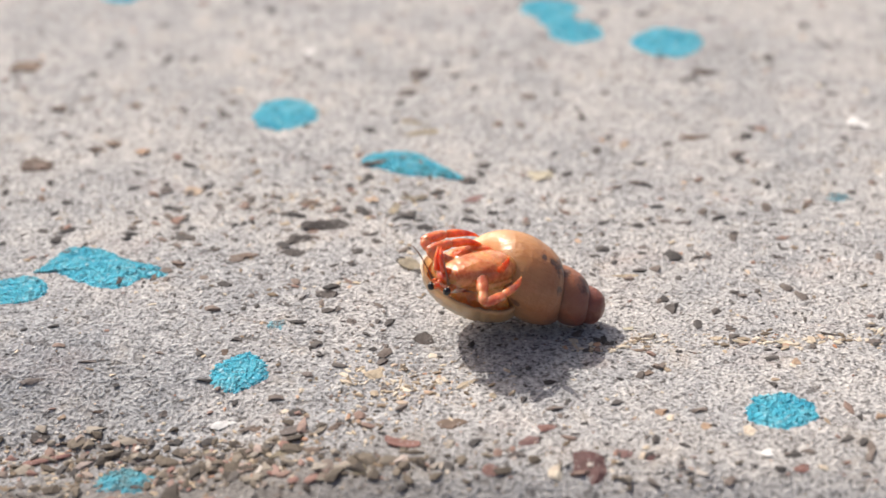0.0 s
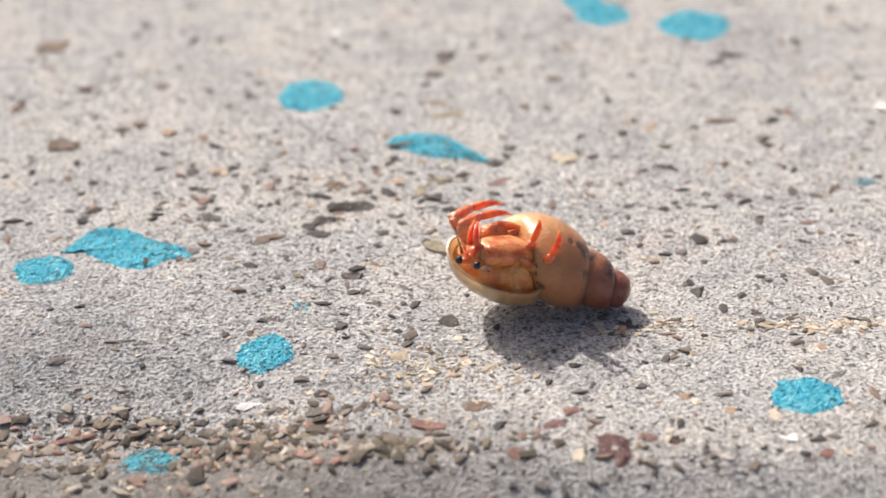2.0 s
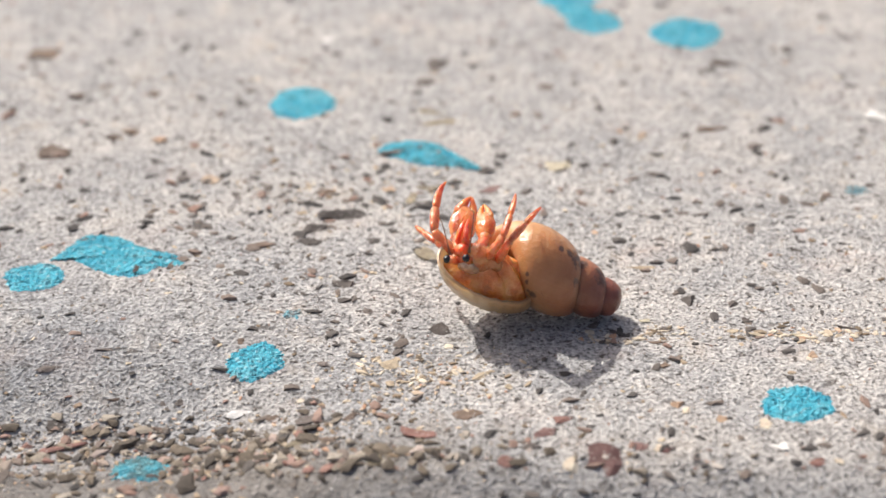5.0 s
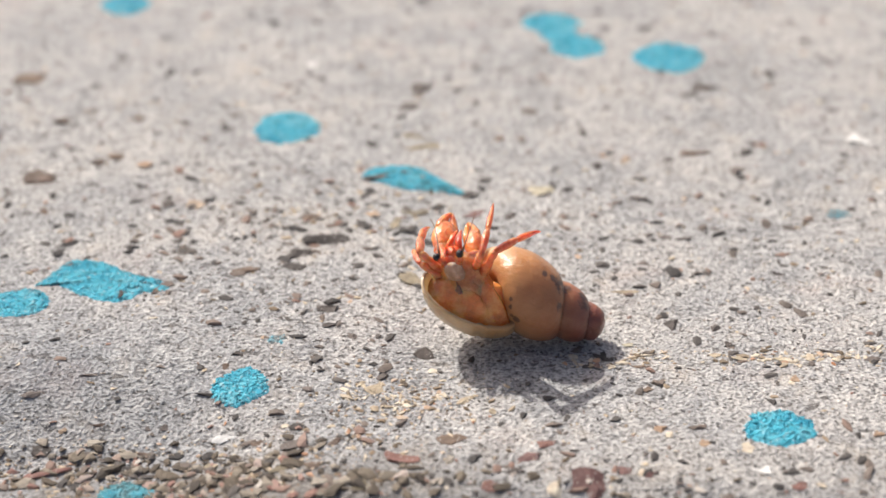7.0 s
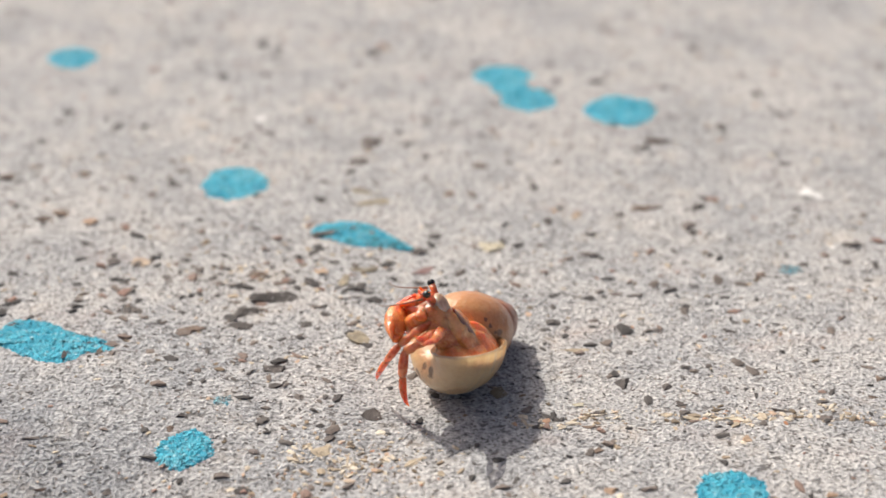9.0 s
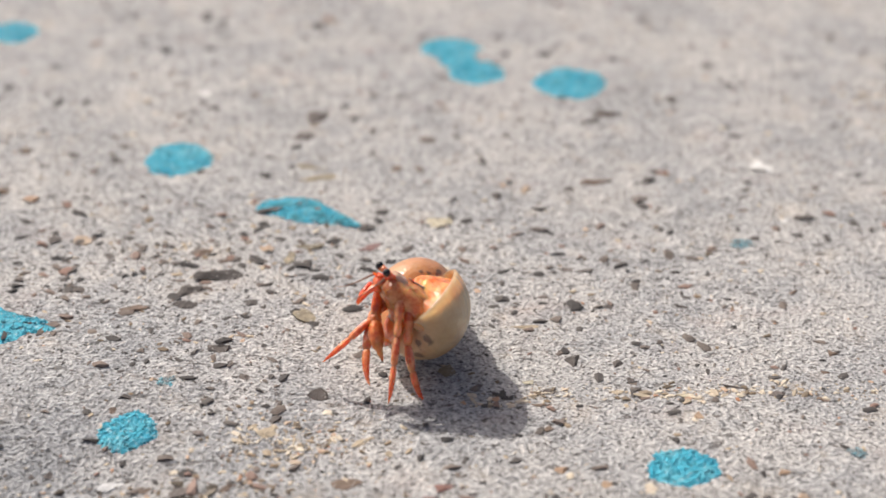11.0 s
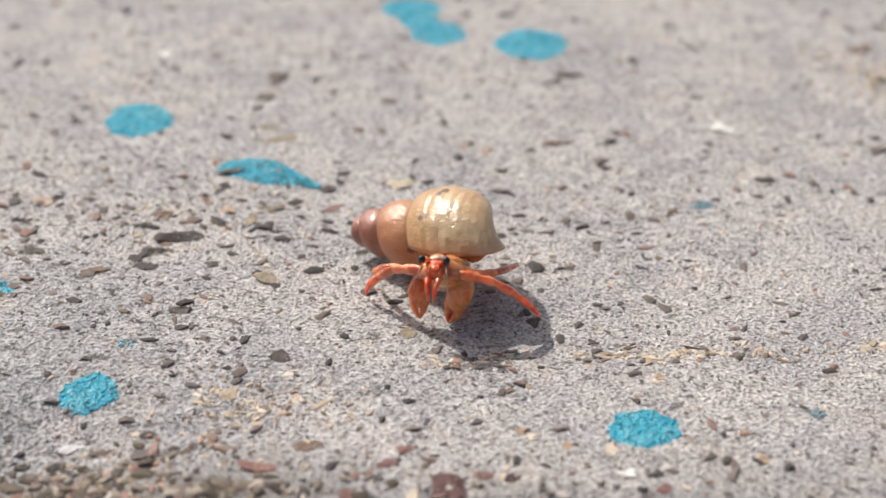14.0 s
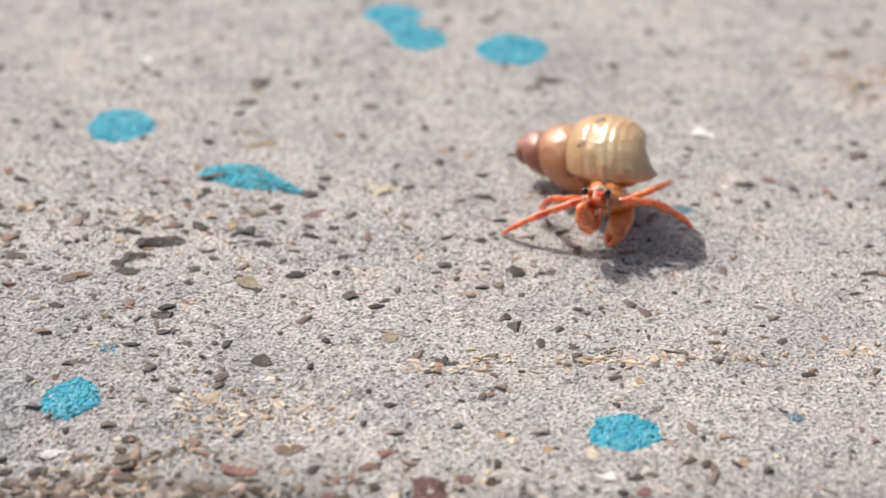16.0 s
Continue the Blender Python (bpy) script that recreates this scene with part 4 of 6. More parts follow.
def motions():
    walk(MOVING["hermit_crab"], [
        (0, pose(0.00455, -0.01459, 0.00000, 0.0, 0.0, 0.0)),
        (7.35, pose(0.00455, -0.01459, 0.00000, 0.0, 0.0, 0.0)),
        (7.7, pose(0.00455, -0.01459, 0.00000, 0.0, 0.0, 0.0)),
        (7.8, pose(0.00483, -0.01319, 0.00000, 0.0, 0.0, 0.0)),
        (8, pose(0.00492, -0.01273, 0.00000, 0.0, 0.0, 0.0)),
        (8.2, pose(0.00492, -0.01273, 0.00000, 0.0, 0.0, 0.0)),
        (8.4, pose(0.00552, -0.01273, 0.00000, 0.0, 0.0, 0.0)),
        (8.5, pose(0.00585, -0.01252, 0.00000, 0.0, 0.0, 0.0)),
        (8.8, pose(0.00585, -0.01236, 0.00000, 0.0, 0.0, 0.0)),
        (9, pose(0.00585, -0.01229, 0.00000, 0.0, 0.0, 0.0)),
        (9.2, pose(0.00585, -0.01229, 0.00000, 0.0, 0.0, 0.0)),
        (11.3, pose(0.00813, -0.01221, 0.00000, 0.0, 0.0, 0.0)),
        (11.4, pose(0.00881, -0.01135, 0.00000, 0.0, 0.0, 0.0)),
        (11.5, pose(0.00852, -0.01017, 0.00000, 0.0, 0.0, 0.0)),
        (11.6, pose(0.00917, -0.01020, 0.00000, 0.0, 0.0, 0.0)),
        (11.7, pose(0.01040, -0.00889, 0.00000, 0.0, 0.0, 0.0)),
        (11.8, pose(0.01383, -0.00487, 0.00000, 0.0, 0.0, 0.0)),
        (11.95, pose(0.01559, -0.00451, 0.00000, 0.0, 0.0, 0.0)),
        (12.3, pose(0.01537, -0.00445, 0.00000, 0.0, 0.0, 0.0)),
        (14.3, pose(0.01537, -0.00445, 0.00000, 0.0, 0.0, 0.0)),
        (14.4, pose(0.01663, -0.00584, 0.00000, 0.0, 0.0, 0.0)),
        (14.5, pose(0.01829, -0.00537, 0.00000, 0.0, 0.0, 0.0)),
        (14.6, pose(0.02082, -0.00411, 0.00000, 0.0, 0.0, 0.0)),
        (14.75, pose(0.02286, -0.00085, 0.00000, 0.0, 0.0, 0.0)),
        (14.9, pose(0.02257, -0.00010, 0.00000, 0.0, 0.0, 0.0)),
        (15.5, pose(0.02309, -0.00013, 0.00000, 0.0, 0.0, 0.0)),
        (15.6, pose(0.02508, 0.00006, 0.00000, 0.0, 0.0, 0.0)),
        (15.7, pose(0.02708, 0.00034, 0.00000, 0.0, 0.0, 0.0)),
        (15.8, pose(0.02731, 0.00080, 0.00000, 0.0, 0.0, 0.0)),
        (15.9, pose(0.03548, 0.01287, 0.00000, 0.0, 0.0, 0.0)),
        (16, pose(0.03512, 0.01277, 0.00000, 0.0, 0.0, 0.0)),
    ])
    walk(MOVING["shell"], [
        (0, pose(0.00000, 0.00000, 0.00599, 18.4, 22.6, -3.7)),
        (7.35, pose(0.00000, 0.00000, 0.00599, 18.4, 22.6, -3.7)),
        (7.7, pose(0.00000, 0.00000, 0.00599, 19.9, 22.0, 0.3)),
        (7.8, pose(0.00000, 0.00000, 0.00536, 15.4, 19.4, 11.9)),
        (8, pose(0.00000, 0.00000, 0.00515, 14.4, 18.4, 17.2)),
        (8.2, pose(0.00000, 0.00000, 0.00515, 14.4, 18.4, 18.2)),
        (8.4, pose(0.00000, 0.00000, 0.00515, 14.4, 18.4, 25.2)),
        (8.5, pose(0.00000, 0.00000, 0.00515, -5.9, 15.2, 53.9)),
        (8.8, pose(0.00000, 0.00000, 0.00507, -7.9, 14.8, 57.7)),
        (9, pose(0.00000, 0.00000, 0.00504, -8.8, 14.7, 59.4)),
        (9.2, pose(0.00000, 0.00000, 0.00504, -8.8, 14.7, 59.4)),
        (11.3, pose(0.00000, 0.00000, 0.00589, -70.0, 14.0, 92.0)),
        (11.4, pose(0.00000, 0.00000, 0.00583, -84.0, 13.0, 100.0)),
        (11.5, pose(0.00000, 0.00000, 0.00569, -85.7, 12.2, 103.2)),
        (11.6, pose(0.00000, 0.00000, 0.00570, -85.7, 12.2, 103.2)),
        (11.7, pose(0.00000, 0.00000, 0.00555, -141.0, 9.0, 116.0)),
        (11.8, pose(0.00000, 0.00000, 0.00557, -156.0, 10.0, 130.0)),
        (11.95, pose(0.00000, 0.00000, 0.00510, -171.5, 11.6, 147.6)),
        (12.3, pose(0.00000, 0.00000, 0.00520, -171.5, 11.6, 147.6)),
        (14.3, pose(0.00000, 0.00000, 0.00520, -171.5, 11.6, 147.6)),
        (14.4, pose(0.00000, 0.00000, 0.00487, -171.6, 6.7, 140.8)),
        (14.5, pose(0.00000, 0.00000, 0.00456, -171.8, 0.7, 129.5)),
        (14.6, pose(0.00000, 0.00000, 0.00515, -171.8, 0.7, 132.5)),
        (14.75, pose(0.00000, 0.00000, 0.00470, -172.1, 2.7, 129.1)),
        (14.9, pose(0.00000, 0.00000, 0.00437, -172.2, 3.2, 128.2)),
        (15.5, pose(0.00000, 0.00000, 0.00438, -172.2, 3.2, 128.2)),
        (15.6, pose(0.00000, 0.00000, 0.00498, -172.2, 3.2, 128.2)),
        (15.7, pose(0.00000, 0.00000, 0.00572, -172.2, 3.2, 128.2)),
        (15.8, pose(0.00000, 0.00000, 0.00657, -172.2, 3.2, 128.2)),
        (15.9, pose(0.00000, 0.00000, 0.00555, -178.4, 9.7, 142.2)),
        (16, pose(0.00000, 0.00000, 0.00533, -178.4, 9.7, 142.2)),
    ])
    walk(MOVING["head"], [
        (0, pose(-0.00458, -0.00594, 0.00757, -167.9, -10.0, -144.1)),
        (0.9, pose(-0.00458, -0.00594, 0.00757, -167.9, -10.0, -144.1)),
        (1.5, pose(-0.00424, -0.00488, 0.00781, -169.8, -22.6, -140.3)),
        (2.6, pose(-0.00424, -0.00488, 0.00781, -169.8, -22.6, -140.3)),
        (3, pose(-0.00439, -0.00485, 0.00697, -162.1, -19.2, -133.6)),
        (3.3, pose(-0.00439, -0.00485, 0.00697, -162.1, -19.2, -133.6)),
        (5.3, pose(-0.00451, -0.00362, 0.00832, -148.9, -43.7, -148.6)),
        (5.8, pose(-0.00451, -0.00362, 0.00832, -148.9, -43.7, -148.6)),
        (6.05, pose(-0.00412, -0.00294, 0.00950, -134.3, -58.7, -162.1)),
        (6.4, pose(-0.00389, -0.00247, 0.01031, -116.8, -68.9, -170.2)),
        (7.3, pose(-0.00389, -0.00247, 0.01031, -116.8, -68.9, -170.2)),
        (7.5, pose(-0.00409, -0.00096, 0.01151, -44.2, -66.7, 134.2)),
        (7.55, pose(-0.00409, -0.00096, 0.01151, -44.2, -66.7, 134.2)),
        (7.8, pose(-0.00412, -0.00062, 0.01043, -25.5, -45.3, 146.3)),
        (8.2, pose(-0.00412, -0.00062, 0.01043, -25.5, -45.3, 146.3)),
        (8.5, pose(-0.00432, -0.00026, 0.01043, 4.6, -33.7, 166.2)),
        (8.6, pose(-0.00432, -0.00026, 0.01043, 4.6, -33.7, 166.2)),
        (8.8, pose(-0.00232, -0.00208, 0.01132, 2.7, -52.3, 167.2)),
        (9.2, pose(-0.00232, -0.00208, 0.01132, 2.7, -52.3, 167.2)),
        (11.3, pose(-0.00328, -0.00315, 0.01129, 13.3, -35.9, -161.1)),
        (11.5, pose(-0.00417, -0.00622, 0.00686, -7.0, 15.7, -122.7)),
        (11.6, pose(-0.00417, -0.00622, 0.00686, -7.0, 15.7, -122.7)),
        (11.95, pose(-0.00263, -0.00962, 0.00777, 6.8, -30.5, -112.7)),
        (14.3, pose(-0.00263, -0.00962, 0.00777, 6.8, -30.5, -112.7)),
        (14.5, pose(-0.00374, -0.00945, 0.00589, 1.3, -18.4, -110.7)),
        (14.6, pose(-0.00386, -0.00928, 0.00639, 2.9, -22.9, -113.0)),
        (14.8, pose(-0.00369, -0.00907, 0.00605, 3.7, -26.8, -111.8)),
        (15.5, pose(-0.00369, -0.00907, 0.00605, 3.7, -26.8, -111.8)),
        (15.8, pose(-0.00369, -0.00907, 0.00605, 3.7, -26.8, -111.8)),
        (15.9, pose(-0.00293, -0.00974, 0.00642, 6.8, -21.6, -113.0)),
        (16, pose(-0.00293, -0.00974, 0.00642, 6.8, -21.6, -113.0)),
    ])
    walk(MOVING["left_front_leg"], [
        (0, pose(-0.00394, -0.00334, 0.00767, -108.9, -43.6, 155.2)),
        (0.9, pose(-0.00394, -0.00334, 0.00767, -108.9, -43.6, 155.2)),
        (1.5, pose(-0.00377, -0.00226, 0.00751, -112.0, -47.2, 159.5)),
        (2.6, pose(-0.00377, -0.00226, 0.00751, -112.0, -47.2, 159.5)),
        (3, pose(-0.00431, -0.00220, 0.00656, -114.6, -36.8, -177.9)),
        (3.3, pose(-0.00431, -0.00220, 0.00656, -114.6, -36.8, -177.9)),
        (5.3, pose(-0.00429, -0.00139, 0.00683, -100.5, -38.6, 154.7)),
        (5.8, pose(-0.00429, -0.00139, 0.00683, -100.5, -38.6, 154.7)),
        (6.05, pose(-0.00413, -0.00116, 0.00749, -113.9, -48.7, -156.0)),
        (6.4, pose(-0.00440, -0.00110, 0.00806, -113.1, -43.8, -152.8)),
        (7.3, pose(-0.00440, -0.00110, 0.00806, -113.1, -43.8, -152.8)),
        (7.4, pose(-0.00472, -0.00096, 0.00853, -40.6, -29.1, -163.2)),
        (7.5, pose(-0.00504, -0.00082, 0.00901, 21.4, -15.7, -152.1)),
        (7.55, pose(-0.00504, -0.00082, 0.00901, 21.4, -15.7, -152.1)),
        (7.8, pose(-0.00439, -0.00176, 0.00802, -11.9, -10.1, -161.0)),
        (8.2, pose(-0.00439, -0.00176, 0.00802, -11.9, -10.1, -161.0)),
        (8.5, pose(-0.00346, -0.00218, 0.00876, 25.6, 25.1, -131.4)),
        (8.6, pose(-0.00346, -0.00218, 0.00876, 25.6, 25.1, -131.4)),
        (8.8, pose(-0.00205, -0.00382, 0.00930, -37.5, 30.6, -159.4)),
        (9.2, pose(-0.00205, -0.00382, 0.00930, -37.5, 30.6, -159.4)),
        (10.25, pose(-0.00173, -0.00408, 0.00954, -28.6, 48.3, -120.6)),
        (11.3, pose(-0.00141, -0.00435, 0.00978, -0.0, 55.4, -64.7)),
        (11.5, pose(-0.00173, -0.00518, 0.00645, 0.0, 27.0, -21.1)),
        (11.6, pose(-0.00173, -0.00518, 0.00645, 0.0, 27.0, -21.1)),
        (11.95, pose(-0.00053, -0.00896, 0.00623, 22.3, 8.9, -10.9)),
        (14.3, pose(-0.00053, -0.00896, 0.00623, 22.3, 8.9, -10.9)),
        (14.4, pose(-0.00109, -0.00871, 0.00538, -28.5, -1.2, 14.5)),
        (14.5, pose(-0.00165, -0.00847, 0.00453, -78.6, 12.3, 38.3)),
        (14.55, pose(-0.00169, -0.00848, 0.00474, -20.8, -26.3, 5.3)),
        (14.6, pose(-0.00174, -0.00848, 0.00495, 50.2, -11.3, -45.8)),
        (14.7, pose(-0.00168, -0.00840, 0.00474, 3.6, -11.1, -24.5)),
        (14.8, pose(-0.00162, -0.00832, 0.00452, -39.7, 3.9, -9.8)),
        (15.5, pose(-0.00162, -0.00832, 0.00452, -39.7, 3.9, -9.8)),
        (15.8, pose(-0.00162, -0.00832, 0.00452, -39.7, 3.9, -9.8)),
        (15.9, pose(-0.00075, -0.00889, 0.00512, 23.8, -3.8, -9.1)),
        (16, pose(-0.00075, -0.00889, 0.00512, 23.8, -3.8, -9.1)),
    ])
    walk(MOVING["left_rear_leg"], [
        (0, pose(-0.00302, -0.00241, 0.00750, -148.9, -37.1, -163.5)),
        (0.9, pose(-0.00302, -0.00241, 0.00750, -148.9, -37.1, -163.5)),
        (1.5, pose(-0.00296, -0.00131, 0.00707, -150.5, -46.0, -165.2)),
        (2.6, pose(-0.00296, -0.00131, 0.00707, -150.5, -46.0, -165.2)),
        (3, pose(-0.00361, -0.00115, 0.00617, -80.9, -22.3, 168.1)),
        (3.3, pose(-0.00361, -0.00115, 0.00617, -80.9, -22.3, 168.1)),
        (5.3, pose(-0.00362, -0.00072, 0.00592, -57.1, -28.7, 163.1)),
        (5.8, pose(-0.00362, -0.00072, 0.00592, -57.1, -28.7, 163.1)),
        (5.883, pose(-0.00361, -0.00074, 0.00606, -1.6, -29.0, 163.3)),
        (5.967, pose(-0.00361, -0.00076, 0.00620, 54.1, -29.2, 163.1)),
        (6.05, pose(-0.00361, -0.00077, 0.00634, 109.8, -29.2, 162.7)),
        (6.167, pose(-0.00377, -0.00080, 0.00649, 53.8, -45.7, 162.4)),
        (6.283, pose(-0.00393, -0.00083, 0.00664, -19.8, -53.0, -174.8)),
        (6.4, pose(-0.00409, -0.00086, 0.00680, -88.6, -41.2, -157.8)),
        (7.3, pose(-0.00409, -0.00086, 0.00680, -88.6, -41.2, -157.8)),
        (7.5, pose(-0.00487, -0.00110, 0.00773, -3.2, -31.2, 161.6)),
        (7.55, pose(-0.00487, -0.00110, 0.00773, -3.2, -31.2, 161.6)),
        (7.675, pose(-0.00434, -0.00171, 0.00735, 12.7, -8.3, -176.2)),
        (7.8, pose(-0.00381, -0.00232, 0.00697, 35.9, 6.4, -148.9)),
        (8.2, pose(-0.00381, -0.00232, 0.00697, 35.9, 6.4, -148.9)),
        (8.5, pose(-0.00251, -0.00263, 0.00797, 21.2, 2.4, -105.3)),
        (8.6, pose(-0.00251, -0.00263, 0.00797, 21.2, 2.4, -105.3)),
        (8.8, pose(-0.00139, -0.00418, 0.00821, -1.1, 16.5, -151.7)),
        (9.2, pose(-0.00139, -0.00418, 0.00821, -1.1, 16.5, -151.7)),
        (11.3, pose(-0.00037, -0.00422, 0.00898, 48.1, 56.2, -67.6)),
        (11.5, pose(-0.00088, -0.00420, 0.00668, 51.4, 23.6, -18.3)),
        (11.6, pose(-0.00088, -0.00420, 0.00668, 51.4, 23.6, -18.3)),
        (11.95, pose(0.00008, -0.00804, 0.00551, 70.8, 8.5, 25.1)),
        (14.3, pose(0.00008, -0.00804, 0.00551, 70.8, 8.5, 25.1)),
        (14.5, pose(-0.00103, -0.00742, 0.00403, 75.5, 0.9, 22.6)),
        (14.6, pose(-0.00110, -0.00749, 0.00436, 66.8, -18.7, 3.7)),
        (14.8, pose(-0.00101, -0.00735, 0.00386, 64.4, -14.6, 0.0)),
        (15.5, pose(-0.00101, -0.00735, 0.00386, 64.4, -14.6, 0.0)),
        (15.8, pose(-0.00101, -0.00735, 0.00386, 64.4, -14.6, 0.0)),
        (15.9, pose(-0.00009, -0.00789, 0.00457, 60.4, -23.5, 2.0)),
        (16, pose(-0.00009, -0.00789, 0.00457, 60.4, -23.5, 2.0)),
    ])
    walk(MOVING["right_front_leg"], [
        (0, pose(-0.00201, -0.00581, 0.00833, -127.5, 37.3, 61.7)),
        (0.9, pose(-0.00201, -0.00581, 0.00833, -127.5, 37.3, 61.7)),
        (1.5, pose(-0.00159, -0.00454, 0.00803, -150.4, 26.4, 49.2)),
        (2.6, pose(-0.00159, -0.00454, 0.00803, -150.4, 26.4, 49.2)),
        (2.733, pose(-0.00168, -0.00438, 0.00785, 168.5, 15.5, 2.6)),
        (2.867, pose(-0.00178, -0.00422, 0.00767, 145.4, -17.0, -28.3)),
        (3, pose(-0.00188, -0.00407, 0.00749, 139.6, -56.4, -55.9)),
        (3.3, pose(-0.00188, -0.00407, 0.00749, 139.6, -56.4, -55.9)),
        (5.3, pose(-0.00189, -0.00313, 0.00803, 127.9, -56.6, -48.8)),
        (5.8, pose(-0.00189, -0.00313, 0.00803, 127.9, -56.6, -48.8)),
        (6.05, pose(-0.00158, -0.00269, 0.00868, 134.4, -48.4, -51.7)),
        (6.4, pose(-0.00153, -0.00207, 0.00909, 157.8, -46.8, -78.6)),
        (7.3, pose(-0.00153, -0.00207, 0.00909, 157.8, -46.8, -78.6)),
        (7.5, pose(-0.00197, -0.00069, 0.00989, 147.1, -40.9, -77.6)),
        (7.55, pose(-0.00197, -0.00069, 0.00989, 147.1, -40.9, -77.6)),
        (7.675, pose(-0.00197, -0.00030, 0.00944, -97.9, -47.9, -163.0)),
        (7.8, pose(-0.00197, 0.00010, 0.00899, -44.5, 9.6, -174.4)),
        (8.2, pose(-0.00197, 0.00010, 0.00899, -44.5, 9.6, -174.4)),
        (8.5, pose(-0.00284, 0.00095, 0.00855, -115.2, 64.4, 146.2)),
        (8.6, pose(-0.00284, 0.00095, 0.00855, -115.2, 64.4, 146.2)),
        (8.667, pose(-0.00238, 0.00041, 0.00877, -113.1, 38.7, -167.7)),
        (8.733, pose(-0.00192, -0.00013, 0.00899, -131.0, 18.2, -132.0)),
        (8.8, pose(-0.00145, -0.00068, 0.00921, -156.7, 11.3, -94.3)),
        (9.2, pose(-0.00145, -0.00068, 0.00921, -156.7, 11.3, -94.3)),
        (10.25, pose(-0.00214, -0.00111, 0.00920, 134.5, 44.2, -109.0)),
        (11.3, pose(-0.00283, -0.00154, 0.00919, 42.4, 36.1, -154.5)),
        (11.4, pose(-0.00364, -0.00255, 0.00801, 17.8, 11.1, -145.9)),
        (11.5, pose(-0.00446, -0.00355, 0.00683, -9.7, -8.0, -127.9)),
        (11.6, pose(-0.00446, -0.00355, 0.00683, -9.7, -8.0, -127.9)),
        (11.775, pose(-0.00400, -0.00573, 0.00637, -6.1, 4.3, -172.3)),
        (11.95, pose(-0.00354, -0.00791, 0.00591, -12.4, 15.6, 142.3)),
        (14.3, pose(-0.00354, -0.00791, 0.00591, -12.4, 15.6, 142.3)),
        (14.5, pose(-0.00465, -0.00736, 0.00446, 33.8, 9.1, 129.5)),
        (14.55, pose(-0.00468, -0.00733, 0.00463, -14.6, 6.8, 144.7)),
        (14.6, pose(-0.00471, -0.00729, 0.00480, -62.7, 16.5, 156.7)),
        (14.7, pose(-0.00466, -0.00726, 0.00457, -3.1, 7.4, 138.4)),
        (14.8, pose(-0.00462, -0.00722, 0.00434, 56.4, 18.4, 121.1)),
        (15.5, pose(-0.00462, -0.00722, 0.00434, 56.4, 18.4, 121.1)),
        (15.8, pose(-0.00462, -0.00722, 0.00434, 56.4, 18.4, 121.1)),
        (15.85, pose(-0.00417, -0.00750, 0.00455, 9.2, 4.6, 151.7)),
        (15.9, pose(-0.00373, -0.00778, 0.00477, -38.1, 17.8, -177.5)),
        (16, pose(-0.00373, -0.00778, 0.00477, -38.1, 17.8, -177.5)),
    ])
